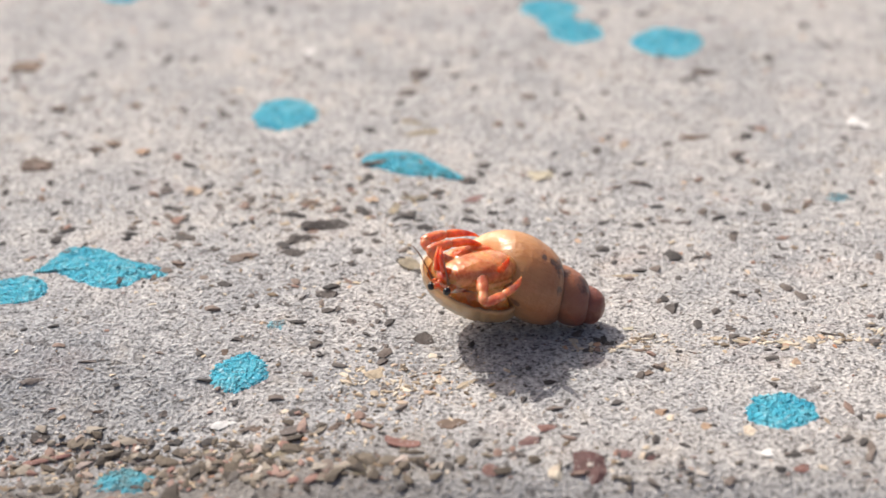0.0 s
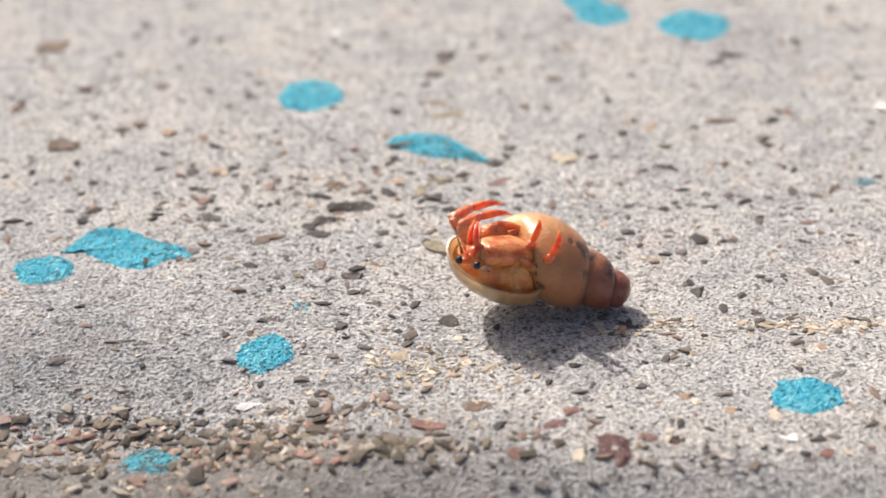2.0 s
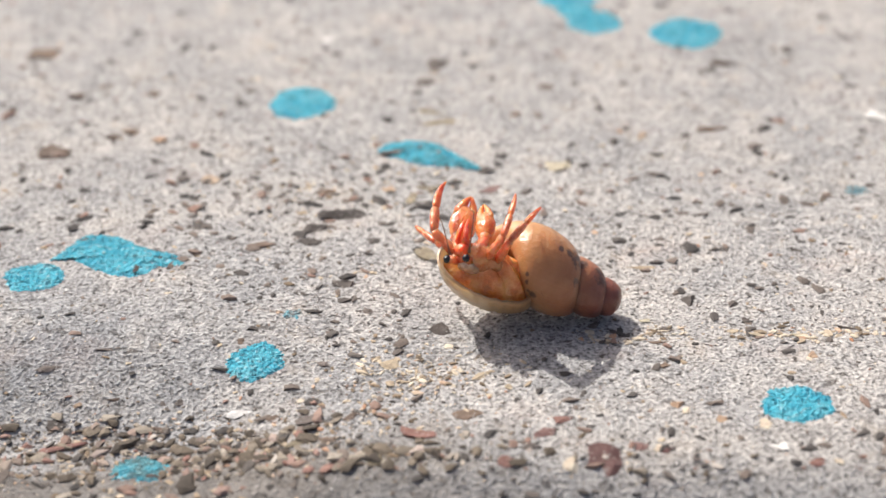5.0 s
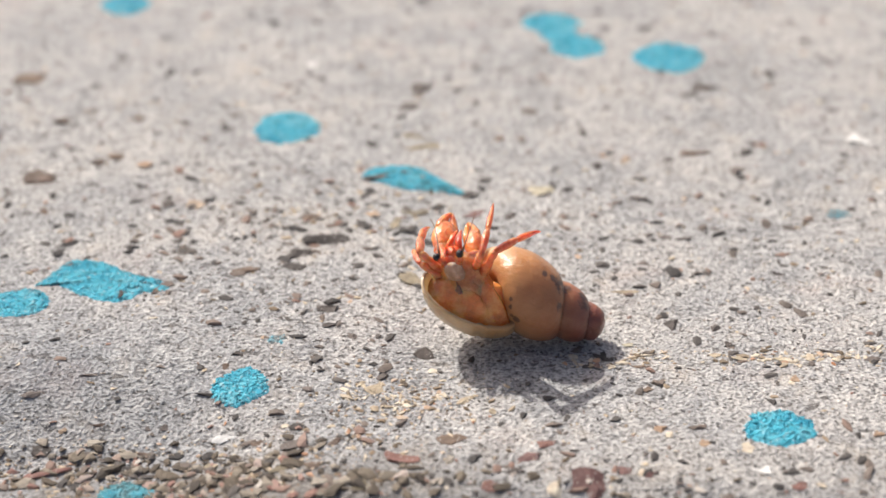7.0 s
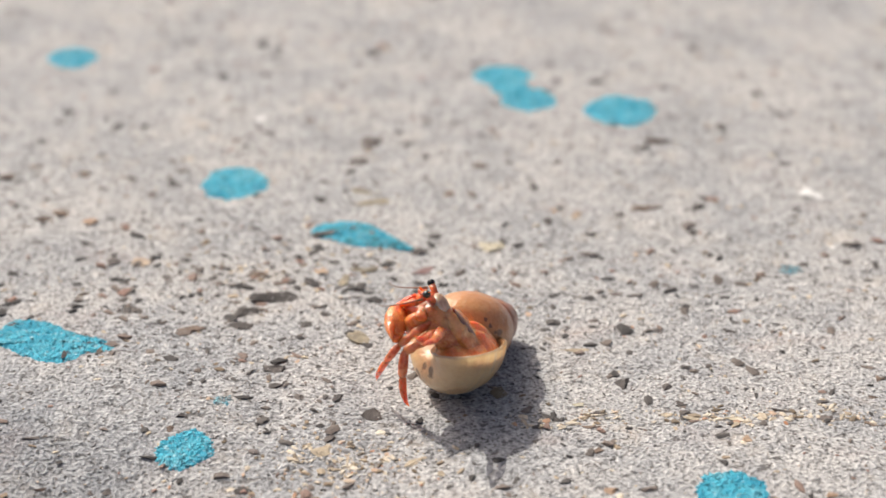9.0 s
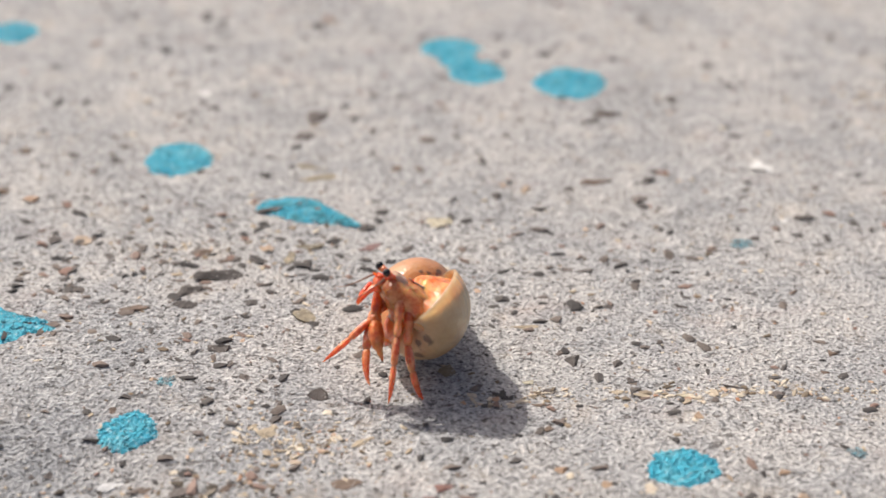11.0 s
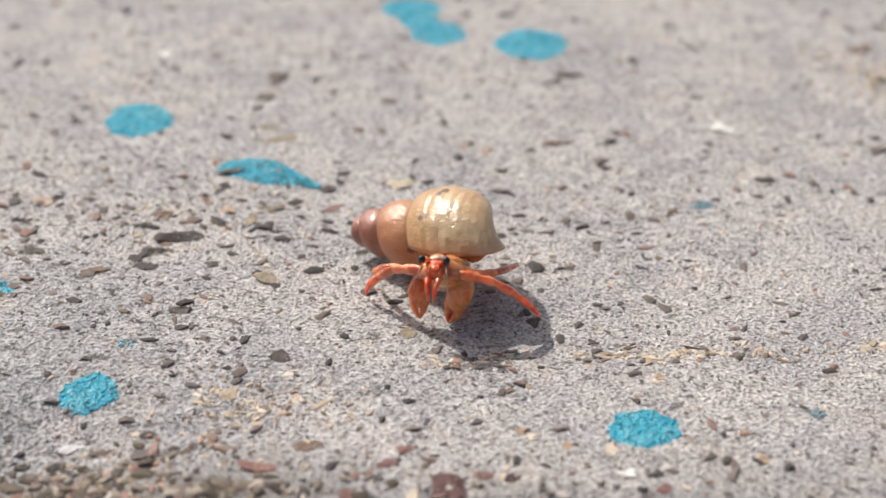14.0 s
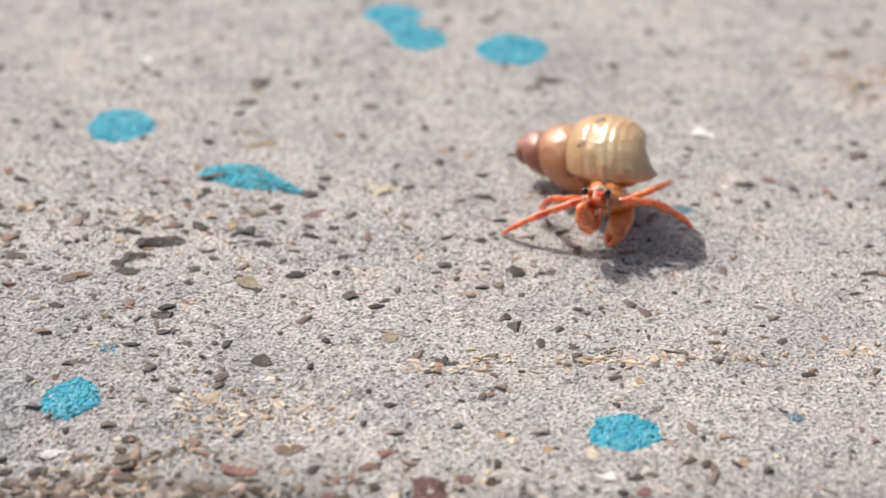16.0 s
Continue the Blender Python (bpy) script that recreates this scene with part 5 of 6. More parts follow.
    walk(MOVING["right_rear_leg"], [
        (0, pose(-0.00085, -0.00518, 0.00824, 71.5, 16.0, -87.4)),
        (0.9, pose(-0.00085, -0.00518, 0.00824, 71.5, 16.0, -87.4)),
        (1.2, pose(-0.00068, -0.00453, 0.00795, 124.9, 55.8, -48.6)),
        (1.5, pose(-0.00051, -0.00388, 0.00766, -151.6, 37.1, 21.8)),
        (2.6, pose(-0.00051, -0.00388, 0.00766, -151.6, 37.1, 21.8)),
        (2.8, pose(-0.00070, -0.00357, 0.00744, 145.1, -0.4, -25.3)),
        (3, pose(-0.00088, -0.00325, 0.00721, 95.8, -57.8, -20.7)),
        (3.3, pose(-0.00088, -0.00325, 0.00721, 95.8, -57.8, -20.7)),
        (5.3, pose(-0.00091, -0.00268, 0.00727, 119.4, -57.4, -60.8)),
        (5.8, pose(-0.00091, -0.00268, 0.00727, 119.4, -57.4, -60.8)),
        (6.05, pose(-0.00074, -0.00249, 0.00768, 77.5, -69.1, -29.2)),
        (6.4, pose(-0.00087, -0.00196, 0.00795, 88.1, -63.5, -44.8)),
        (7.3, pose(-0.00087, -0.00196, 0.00795, 88.1, -63.5, -44.8)),
        (7.5, pose(-0.00141, -0.00095, 0.00872, 61.8, -66.5, -11.9)),
        (7.55, pose(-0.00141, -0.00095, 0.00872, 61.8, -66.5, -11.9)),
        (7.633, pose(-0.00131, -0.00071, 0.00850, -72.7, -63.7, 143.6)),
        (7.717, pose(-0.00120, -0.00047, 0.00828, -71.3, -17.9, 167.9)),
        (7.8, pose(-0.00109, -0.00022, 0.00806, -51.3, 23.4, -165.8)),
        (8.2, pose(-0.00109, -0.00022, 0.00806, -51.3, 23.4, -165.8)),
        (8.5, pose(-0.00181, 0.00089, 0.00773, -130.7, 62.4, 137.4)),
        (8.6, pose(-0.00181, 0.00089, 0.00773, -130.7, 62.4, 137.4)),
        (8.7, pose(-0.00126, 0.00013, 0.00792, -91.3, 28.7, -142.9)),
        (8.8, pose(-0.00072, -0.00064, 0.00811, -107.3, -10.6, -95.8)),
        (9.2, pose(-0.00072, -0.00064, 0.00811, -107.3, -10.6, -95.8)),
        (10.25, pose(-0.00134, -0.00085, 0.00821, -69.4, 9.4, -127.7)),
        (11.3, pose(-0.00197, -0.00107, 0.00831, -40.0, 43.6, -145.3)),
        (11.5, pose(-0.00395, -0.00237, 0.00711, -43.7, 64.0, -143.4)),
        (11.6, pose(-0.00395, -0.00237, 0.00711, -43.7, 64.0, -143.4)),
        (11.775, pose(-0.00363, -0.00461, 0.00612, -55.1, 33.5, 178.8)),
        (11.95, pose(-0.00330, -0.00686, 0.00514, -45.1, 3.7, 153.2)),
        (14.3, pose(-0.00330, -0.00686, 0.00514, -45.1, 3.7, 153.2)),
        (14.5, pose(-0.00441, -0.00617, 0.00395, -60.6, -10.7, 171.0)),
        (14.6, pose(-0.00444, -0.00616, 0.00419, -34.9, -17.8, 165.9)),
        (14.8, pose(-0.00438, -0.00612, 0.00366, -53.5, -15.4, 144.1)),
        (15.5, pose(-0.00438, -0.00612, 0.00366, -53.5, -15.4, 144.1)),
        (15.8, pose(-0.00438, -0.00612, 0.00366, -53.5, -15.4, 144.1)),
        (15.9, pose(-0.00344, -0.00664, 0.00417, -47.3, -3.4, -178.9)),
        (16, pose(-0.00344, -0.00664, 0.00417, -47.3, -3.4, -178.9)),
    ])
    walk(MOVING["big_claw"], [
        (0, pose(-0.00454, -0.00424, 0.00824, -104.2, 24.8, 94.4)),
        (0.9, pose(-0.00454, -0.00424, 0.00824, -104.2, 24.8, 94.4)),
        (1.5, pose(-0.00419, -0.00312, 0.00828, -104.5, 27.1, 99.1)),
        (2.6, pose(-0.00419, -0.00312, 0.00828, -104.5, 27.1, 99.1)),
        (3, pose(-0.00468, -0.00308, 0.00733, -134.2, 7.1, 101.7)),
        (3.3, pose(-0.00468, -0.00308, 0.00733, -134.2, 7.1, 101.7)),
        (5.3, pose(-0.00456, -0.00183, 0.00795, -154.0, 8.0, 90.9)),
        (5.8, pose(-0.00456, -0.00183, 0.00795, -154.0, 8.0, 90.9)),
        (6.05, pose(-0.00421, -0.00130, 0.00871, -151.9, 14.2, 98.3)),
        (6.4, pose(-0.00431, -0.00102, 0.00928, -148.4, 13.8, 97.3)),
        (7.3, pose(-0.00431, -0.00102, 0.00928, -148.4, 13.8, 97.3)),
        (7.5, pose(-0.00490, -0.00020, 0.01006, 164.8, 33.6, 96.2)),
        (7.55, pose(-0.00490, -0.00020, 0.01006, 164.8, 33.6, 96.2)),
        (7.633, pose(-0.00486, -0.00042, 0.00962, -117.5, 62.2, 174.7)),
        (7.717, pose(-0.00482, -0.00064, 0.00918, -63.1, 21.2, -130.0)),
        (7.8, pose(-0.00478, -0.00086, 0.00875, -50.9, -32.7, -116.2)),
        (8.2, pose(-0.00478, -0.00086, 0.00875, -50.9, -32.7, -116.2)),
        (8.5, pose(-0.00443, -0.00150, 0.00909, -41.0, -23.3, -101.1)),
        (8.6, pose(-0.00443, -0.00150, 0.00909, -41.0, -23.3, -101.1)),
        (8.667, pose(-0.00391, -0.00207, 0.00939, 6.8, -42.4, -153.6)),
        (8.733, pose(-0.00338, -0.00263, 0.00968, 52.5, -21.0, 155.9)),
        (8.8, pose(-0.00285, -0.00319, 0.00997, 70.4, 19.1, 130.5)),
        (9.2, pose(-0.00285, -0.00319, 0.00997, 70.4, 19.1, 130.5)),
        (10.25, pose(-0.00272, -0.00378, 0.01004, 79.9, 54.1, 81.9)),
        (11.3, pose(-0.00259, -0.00437, 0.01011, 6.3, 67.4, -39.3)),
        (11.5, pose(-0.00267, -0.00575, 0.00592, 4.0, 10.3, -69.8)),
        (11.6, pose(-0.00267, -0.00575, 0.00592, 4.0, 10.3, -69.8)),
        (11.775, pose(-0.00201, -0.00780, 0.00620, 3.9, 17.7, -9.8)),
        (11.95, pose(-0.00135, -0.00984, 0.00649, 10.6, 21.5, 52.5)),
        (14.3, pose(-0.00135, -0.00984, 0.00649, 10.6, 21.5, 52.5)),
        (14.5, pose(-0.00246, -0.00938, 0.00458, 58.8, 21.6, 53.3)),
        (14.6, pose(-0.00259, -0.00936, 0.00508, 44.5, 17.8, 64.7)),
        (14.8, pose(-0.00244, -0.00921, 0.00473, -3.3, 22.3, 59.2)),
        (15.5, pose(-0.00244, -0.00921, 0.00473, -3.3, 22.3, 59.2)),
        (15.8, pose(-0.00244, -0.00921, 0.00473, -3.3, 22.3, 59.2)),
        (15.9, pose(-0.00157, -0.00980, 0.00520, -15.2, 19.9, 42.7)),
        (16, pose(-0.00157, -0.00980, 0.00520, -15.2, 19.9, 42.7)),
    ])
    walk(MOVING["small_claw"], [
        (0, pose(-0.00316, -0.00601, 0.00871, -103.8, 40.0, 97.0)),
        (0.9, pose(-0.00316, -0.00601, 0.00871, -103.8, 40.0, 97.0)),
        (1.5, pose(-0.00262, -0.00476, 0.00865, -106.4, 43.5, 103.2)),
        (2.6, pose(-0.00262, -0.00476, 0.00865, -106.4, 43.5, 103.2)),
        (3, pose(-0.00294, -0.00442, 0.00799, -159.7, 0.3, 81.7)),
        (3.3, pose(-0.00294, -0.00442, 0.00799, -159.7, 0.3, 81.7)),
        (5.3, pose(-0.00283, -0.00308, 0.00881, 154.0, 7.6, 77.1)),
        (5.8, pose(-0.00283, -0.00308, 0.00881, 154.0, 7.6, 77.1)),
        (6.05, pose(-0.00238, -0.00239, 0.00956, 163.6, 18.0, 82.8)),
        (6.4, pose(-0.00225, -0.00172, 0.01002, 149.1, 26.2, 73.6)),
        (7.3, pose(-0.00225, -0.00172, 0.01002, 149.1, 26.2, 73.6)),
        (7.5, pose(-0.00269, -0.00011, 0.01069, 150.7, 40.4, 73.6)),
        (7.55, pose(-0.00269, -0.00011, 0.01069, 150.7, 40.4, 73.6)),
        (7.633, pose(-0.00281, 0.00009, 0.01028, 145.9, 17.4, 125.4)),
        (7.717, pose(-0.00293, 0.00028, 0.00986, 124.9, 6.0, 175.3)),
        (7.8, pose(-0.00305, 0.00048, 0.00944, 102.8, 14.7, -134.5)),
        (8.2, pose(-0.00305, 0.00048, 0.00944, 102.8, 14.7, -134.5)),
        (8.35, pose(-0.00351, 0.00061, 0.00919, 45.4, -2.6, -124.0)),
        (8.5, pose(-0.00398, 0.00075, 0.00894, -14.1, -2.7, -103.8)),
        (8.6, pose(-0.00398, 0.00075, 0.00894, -14.1, -2.7, -103.8)),
        (8.8, pose(-0.00243, -0.00093, 0.00991, -32.5, -1.4, -101.5)),
        (9.2, pose(-0.00243, -0.00093, 0.00991, -32.5, -1.4, -101.5)),
        (10.25, pose(-0.00302, -0.00164, 0.00979, 19.3, 27.9, -121.2)),
        (11.3, pose(-0.00361, -0.00235, 0.00968, 92.1, 59.0, -98.6)),
        (11.4, pose(-0.00412, -0.00347, 0.00794, 52.1, 43.4, -95.9)),
        (11.5, pose(-0.00464, -0.00458, 0.00619, 18.2, 31.9, -82.3)),
        (11.6, pose(-0.00464, -0.00458, 0.00619, 18.2, 31.9, -82.3)),
        (11.717, pose(-0.00426, -0.00608, 0.00621, 15.7, 36.9, -140.8)),
        (11.833, pose(-0.00388, -0.00758, 0.00623, 8.9, 37.6, 158.0)),
        (11.95, pose(-0.00351, -0.00908, 0.00625, 4.9, 33.3, 98.5)),
        (14.3, pose(-0.00351, -0.00908, 0.00625, 4.9, 33.3, 98.5)),
        (14.5, pose(-0.00462, -0.00859, 0.00454, -10.0, 31.1, 90.1)),
        (14.6, pose(-0.00472, -0.00851, 0.00497, 13.3, 20.3, 104.6)),
        (14.8, pose(-0.00459, -0.00842, 0.00460, -5.6, 28.1, 99.7)),
        (15.5, pose(-0.00459, -0.00842, 0.00460, -5.6, 28.1, 99.7)),
        (15.8, pose(-0.00459, -0.00842, 0.00460, -5.6, 28.1, 99.7)),
        (15.833, pose(-0.00430, -0.00861, 0.00471, 17.4, 21.4, 155.6)),
        (15.867, pose(-0.00401, -0.00880, 0.00483, 25.2, 1.0, -156.7)),
        (15.9, pose(-0.00372, -0.00900, 0.00495, 15.3, -18.5, -108.9)),
        (16, pose(-0.00372, -0.00900, 0.00495, 15.3, -18.5, -108.9)),
    ])
    walk(MOVING["left_front_leg_tip"], [
        (0, pose(0.00380, 0.00000, 0.00000, 180.0, 57.9, 180.0)),
        (0.9, pose(0.00380, 0.00000, 0.00000, 180.0, 57.9, 180.0)),
        (1.5, pose(0.00380, 0.00000, 0.00000, 180.0, 67.3, 180.0)),
        (2.6, pose(0.00380, 0.00000, 0.00000, 180.0, 67.3, 180.0)),
        (3, pose(0.00380, 0.00000, 0.00000, 180.0, 86.3, 180.0)),
        (3.3, pose(0.00380, 0.00000, 0.00000, 180.0, 86.3, 180.0)),
        (5.3, pose(0.00380, 0.00000, 0.00000, 0.0, 63.0, 0.0)),
        (5.8, pose(0.00380, 0.00000, 0.00000, 0.0, 63.0, 0.0)),
        (6.05, pose(0.00380, 0.00000, 0.00000, 0.0, 82.1, 0.0)),
        (6.4, pose(0.00380, 0.00000, 0.00000, 180.0, 63.2, 180.0)),
        (7.3, pose(0.00380, 0.00000, 0.00000, 180.0, 63.2, 180.0)),
        (7.5, pose(0.00380, 0.00000, 0.00000, 0.0, 80.4, 0.0)),
        (7.55, pose(0.00380, 0.00000, 0.00000, 0.0, 80.4, 0.0)),
        (7.8, pose(0.00380, 0.00000, 0.00000, 0.0, 83.5, 0.0)),
        (8.2, pose(0.00380, 0.00000, 0.00000, 0.0, 83.5, 0.0)),
        (8.5, pose(0.00380, 0.00000, 0.00000, 0.0, 38.5, 0.0)),
        (8.6, pose(0.00380, 0.00000, 0.00000, 0.0, 38.5, 0.0)),
        (8.8, pose(0.00380, 0.00000, 0.00000, 0.0, 51.6, 0.0)),
        (9.2, pose(0.00380, 0.00000, 0.00000, 0.0, 51.6, 0.0)),
        (11.3, pose(0.00380, 0.00000, 0.00000, 0.0, 3.3, 0.0)),
        (11.5, pose(0.00380, 0.00000, 0.00000, 0.0, 2.6, 0.0)),
        (11.6, pose(0.00380, 0.00000, 0.00000, 0.0, 2.6, 0.0)),
        (11.95, pose(0.00380, 0.00000, 0.00000, 0.0, 36.3, 0.0)),
        (14.3, pose(0.00380, 0.00000, 0.00000, 0.0, 36.3, 0.0)),
        (14.5, pose(0.00380, 0.00000, 0.00000, 0.0, 54.7, 0.0)),
        (14.6, pose(0.00380, 0.00000, 0.00000, 0.0, 81.4, 0.0)),
        (14.8, pose(0.00380, 0.00000, 0.00000, 0.0, 10.7, 0.0)),
        (15.5, pose(0.00380, 0.00000, 0.00000, 0.0, 10.7, 0.0)),
        (15.8, pose(0.00380, 0.00000, 0.00000, 0.0, 10.7, 0.0)),
        (15.9, pose(0.00380, 0.00000, 0.00000, 0.0, 45.2, 0.0)),
        (16, pose(0.00380, 0.00000, 0.00000, 0.0, 45.2, 0.0)),
    ])
    walk(MOVING["left_rear_leg_tip"], [
        (0, pose(0.00380, 0.00000, 0.00000, 180.0, 30.9, 180.0)),
        (0.9, pose(0.00380, 0.00000, 0.00000, 180.0, 30.9, 180.0)),
        (1.5, pose(0.00380, 0.00000, 0.00000, 180.0, 45.6, 180.0)),
        (2.6, pose(0.00380, 0.00000, 0.00000, 180.0, 45.6, 180.0)),
        (3, pose(0.00380, 0.00000, 0.00000, 0.0, 73.9, 0.0)),
        (3.3, pose(0.00380, 0.00000, 0.00000, 0.0, 73.9, 0.0)),
        (5.3, pose(0.00380, 0.00000, 0.00000, 0.0, 64.4, 0.0)),
        (5.8, pose(0.00380, 0.00000, 0.00000, 0.0, 64.4, 0.0)),
        (6.05, pose(0.00380, 0.00000, 0.00000, 0.0, 71.5, 0.0)),
        (6.4, pose(0.00380, 0.00000, 0.00000, 180.0, 66.5, 180.0)),
        (7.3, pose(0.00380, 0.00000, 0.00000, 180.0, 66.5, 180.0)),
        (7.5, pose(0.00380, 0.00000, 0.00000, 180.0, 73.6, 180.0)),
        (7.55, pose(0.00380, 0.00000, 0.00000, 180.0, 73.6, 180.0)),
        (7.8, pose(0.00380, 0.00000, 0.00000, 0.0, 84.8, 0.0)),
        (8.2, pose(0.00380, 0.00000, 0.00000, 0.0, 84.8, 0.0)),
        (8.5, pose(0.00380, 0.00000, 0.00000, 0.0, 60.4, 0.0)),
        (8.6, pose(0.00380, 0.00000, 0.00000, 0.0, 60.4, 0.0)),
        (8.8, pose(0.00380, 0.00000, 0.00000, 0.0, 76.5, 0.0)),
        (9.2, pose(0.00380, 0.00000, 0.00000, 0.0, 76.5, 0.0)),
        (11.3, pose(0.00380, 0.00000, 0.00000, 0.0, 29.3, 0.0)),
        (11.5, pose(0.00380, 0.00000, 0.00000, 0.0, 39.5, 0.0)),
        (11.6, pose(0.00380, 0.00000, 0.00000, 0.0, 39.5, 0.0)),
        (11.95, pose(0.00380, 0.00000, 0.00000, 0.0, 37.6, 0.0)),
        (14.3, pose(0.00380, 0.00000, 0.00000, 0.0, 37.6, 0.0)),
        (14.5, pose(0.00380, 0.00000, 0.00000, 0.0, 45.3, 0.0)),
        (14.6, pose(0.00380, 0.00000, 0.00000, 0.0, 57.3, 0.0)),
        (14.8, pose(0.00380, 0.00000, 0.00000, 0.0, 43.6, 0.0)),
        (15.5, pose(0.00380, 0.00000, 0.00000, 0.0, 43.6, 0.0)),
        (15.8, pose(0.00380, 0.00000, 0.00000, 0.0, 43.6, 0.0)),
        (15.9, pose(0.00380, 0.00000, 0.00000, 0.0, 71.2, 0.0)),
        (16, pose(0.00380, 0.00000, 0.00000, 0.0, 71.2, 0.0)),
    ])
    walk(MOVING["right_front_leg_tip"], [
        (0, pose(0.00380, 0.00000, 0.00000, 180.0, 45.8, 180.0)),
        (0.9, pose(0.00380, 0.00000, 0.00000, 180.0, 45.8, 180.0)),
        (1.5, pose(0.00380, 0.00000, 0.00000, 180.0, 59.6, 180.0)),
        (2.6, pose(0.00380, 0.00000, 0.00000, 180.0, 59.6, 180.0)),
        (3, pose(0.00380, 0.00000, 0.00000, 180.0, 83.7, 180.0)),
        (3.3, pose(0.00380, 0.00000, 0.00000, 180.0, 83.7, 180.0)),
        (5.3, pose(0.00380, 0.00000, 0.00000, 180.0, 84.3, 180.0)),
        (5.8, pose(0.00380, 0.00000, 0.00000, 180.0, 84.3, 180.0)),
        (6.05, pose(0.00380, 0.00000, 0.00000, 180.0, 82.9, 180.0)),
        (6.4, pose(0.00380, 0.00000, 0.00000, 180.0, 75.7, 180.0)),
        (7.3, pose(0.00380, 0.00000, 0.00000, 180.0, 75.7, 180.0)),
        (7.5, pose(0.00380, 0.00000, 0.00000, 180.0, 48.9, 180.0)),
        (7.55, pose(0.00380, 0.00000, 0.00000, 180.0, 48.9, 180.0)),
        (7.8, pose(0.00380, 0.00000, 0.00000, 0.0, 77.3, 0.0)),
        (8.2, pose(0.00380, 0.00000, 0.00000, 0.0, 77.3, 0.0)),
        (8.5, pose(0.00380, 0.00000, 0.00000, 0.0, 28.6, 0.0)),
        (8.6, pose(0.00380, 0.00000, 0.00000, 0.0, 28.6, 0.0)),
        (8.8, pose(0.00380, 0.00000, 0.00000, 0.0, 37.1, 0.0)),
        (9.2, pose(0.00380, 0.00000, 0.00000, 0.0, 37.1, 0.0)),
        (11.3, pose(0.00380, 0.00000, 0.00000, 0.0, 29.1, 0.0)),
        (11.5, pose(0.00380, 0.00000, 0.00000, 0.0, 81.8, 0.0)),
        (11.6, pose(0.00380, 0.00000, 0.00000, 0.0, 81.8, 0.0)),
        (11.95, pose(0.00380, 0.00000, 0.00000, 0.0, 34.0, 0.0)),
        (14.3, pose(0.00380, 0.00000, 0.00000, 0.0, 34.0, 0.0)),
        (14.5, pose(0.00380, 0.00000, 0.00000, 0.0, 30.6, 0.0)),
        (14.6, pose(0.00380, 0.00000, 0.00000, 0.0, 33.9, 0.0)),
        (14.8, pose(0.00380, 0.00000, 0.00000, 0.0, 19.8, 0.0)),
        (15.5, pose(0.00380, 0.00000, 0.00000, 0.0, 19.8, 0.0)),
        (15.8, pose(0.00380, 0.00000, 0.00000, 0.0, 19.8, 0.0)),
        (15.9, pose(0.00380, 0.00000, 0.00000, 0.0, 20.5, 0.0)),
        (16, pose(0.00380, 0.00000, 0.00000, 0.0, 20.5, 0.0)),
    ])
    walk(MOVING["right_rear_leg_tip"], [
        (0, pose(0.00380, 0.00000, 0.00000, 180.0, 42.3, 180.0)),
        (0.9, pose(0.00380, 0.00000, 0.00000, 180.0, 42.3, 180.0)),
        (1.5, pose(0.00380, 0.00000, 0.00000, 180.0, 64.3, 180.0)),
        (2.6, pose(0.00380, 0.00000, 0.00000, 180.0, 64.3, 180.0)),
        (3, pose(0.00380, 0.00000, 0.00000, 180.0, 83.6, 180.0)),
        (3.3, pose(0.00380, 0.00000, 0.00000, 180.0, 83.6, 180.0)),
        (5.3, pose(0.00380, 0.00000, 0.00000, 180.0, 83.3, 180.0)),
        (5.8, pose(0.00380, 0.00000, 0.00000, 180.0, 83.3, 180.0)),
        (6.05, pose(0.00380, 0.00000, 0.00000, 0.0, 88.2, 0.0)),
        (6.4, pose(0.00380, 0.00000, 0.00000, 0.0, 89.3, 0.0)),
        (7.3, pose(0.00380, 0.00000, 0.00000, 0.0, 89.3, 0.0)),
        (7.5, pose(0.00380, 0.00000, 0.00000, 180.0, 80.6, 180.0)),
        (7.55, pose(0.00380, 0.00000, 0.00000, 180.0, 80.6, 180.0)),
        (7.8, pose(0.00380, 0.00000, 0.00000, 0.0, 68.9, 0.0)),
        (8.2, pose(0.00380, 0.00000, 0.00000, 0.0, 68.9, 0.0)),
        (8.5, pose(0.00380, 0.00000, 0.00000, 0.0, 25.8, 0.0)),
        (8.6, pose(0.00380, 0.00000, 0.00000, 0.0, 25.8, 0.0)),
        (8.8, pose(0.00380, 0.00000, 0.00000, 0.0, 12.4, 0.0)),
        (9.2, pose(0.00380, 0.00000, 0.00000, 0.0, 12.4, 0.0)),
        (11.3, pose(0.00380, 0.00000, 0.00000, 0.0, 38.0, 0.0)),
        (11.5, pose(0.00380, 0.00000, 0.00000, 0.0, 73.2, 0.0)),
        (11.6, pose(0.00380, 0.00000, 0.00000, 0.0, 73.2, 0.0)),
        (11.95, pose(0.00380, 0.00000, 0.00000, 0.0, 53.5, 0.0)),
        (14.3, pose(0.00380, 0.00000, 0.00000, 0.0, 53.5, 0.0)),
        (14.5, pose(0.00380, 0.00000, 0.00000, 0.0, 63.7, 0.0)),
        (14.6, pose(0.00380, 0.00000, 0.00000, 0.0, 48.5, 0.0)),
        (14.8, pose(0.00380, 0.00000, 0.00000, 0.0, 59.5, 0.0)),
        (15.5, pose(0.00380, 0.00000, 0.00000, 0.0, 59.5, 0.0)),
        (15.8, pose(0.00380, 0.00000, 0.00000, 0.0, 59.5, 0.0)),
        (15.9, pose(0.00380, 0.00000, 0.00000, 180.0, 89.2, 180.0)),
        (16, pose(0.00380, 0.00000, 0.00000, 180.0, 89.2, 180.0)),
    ])
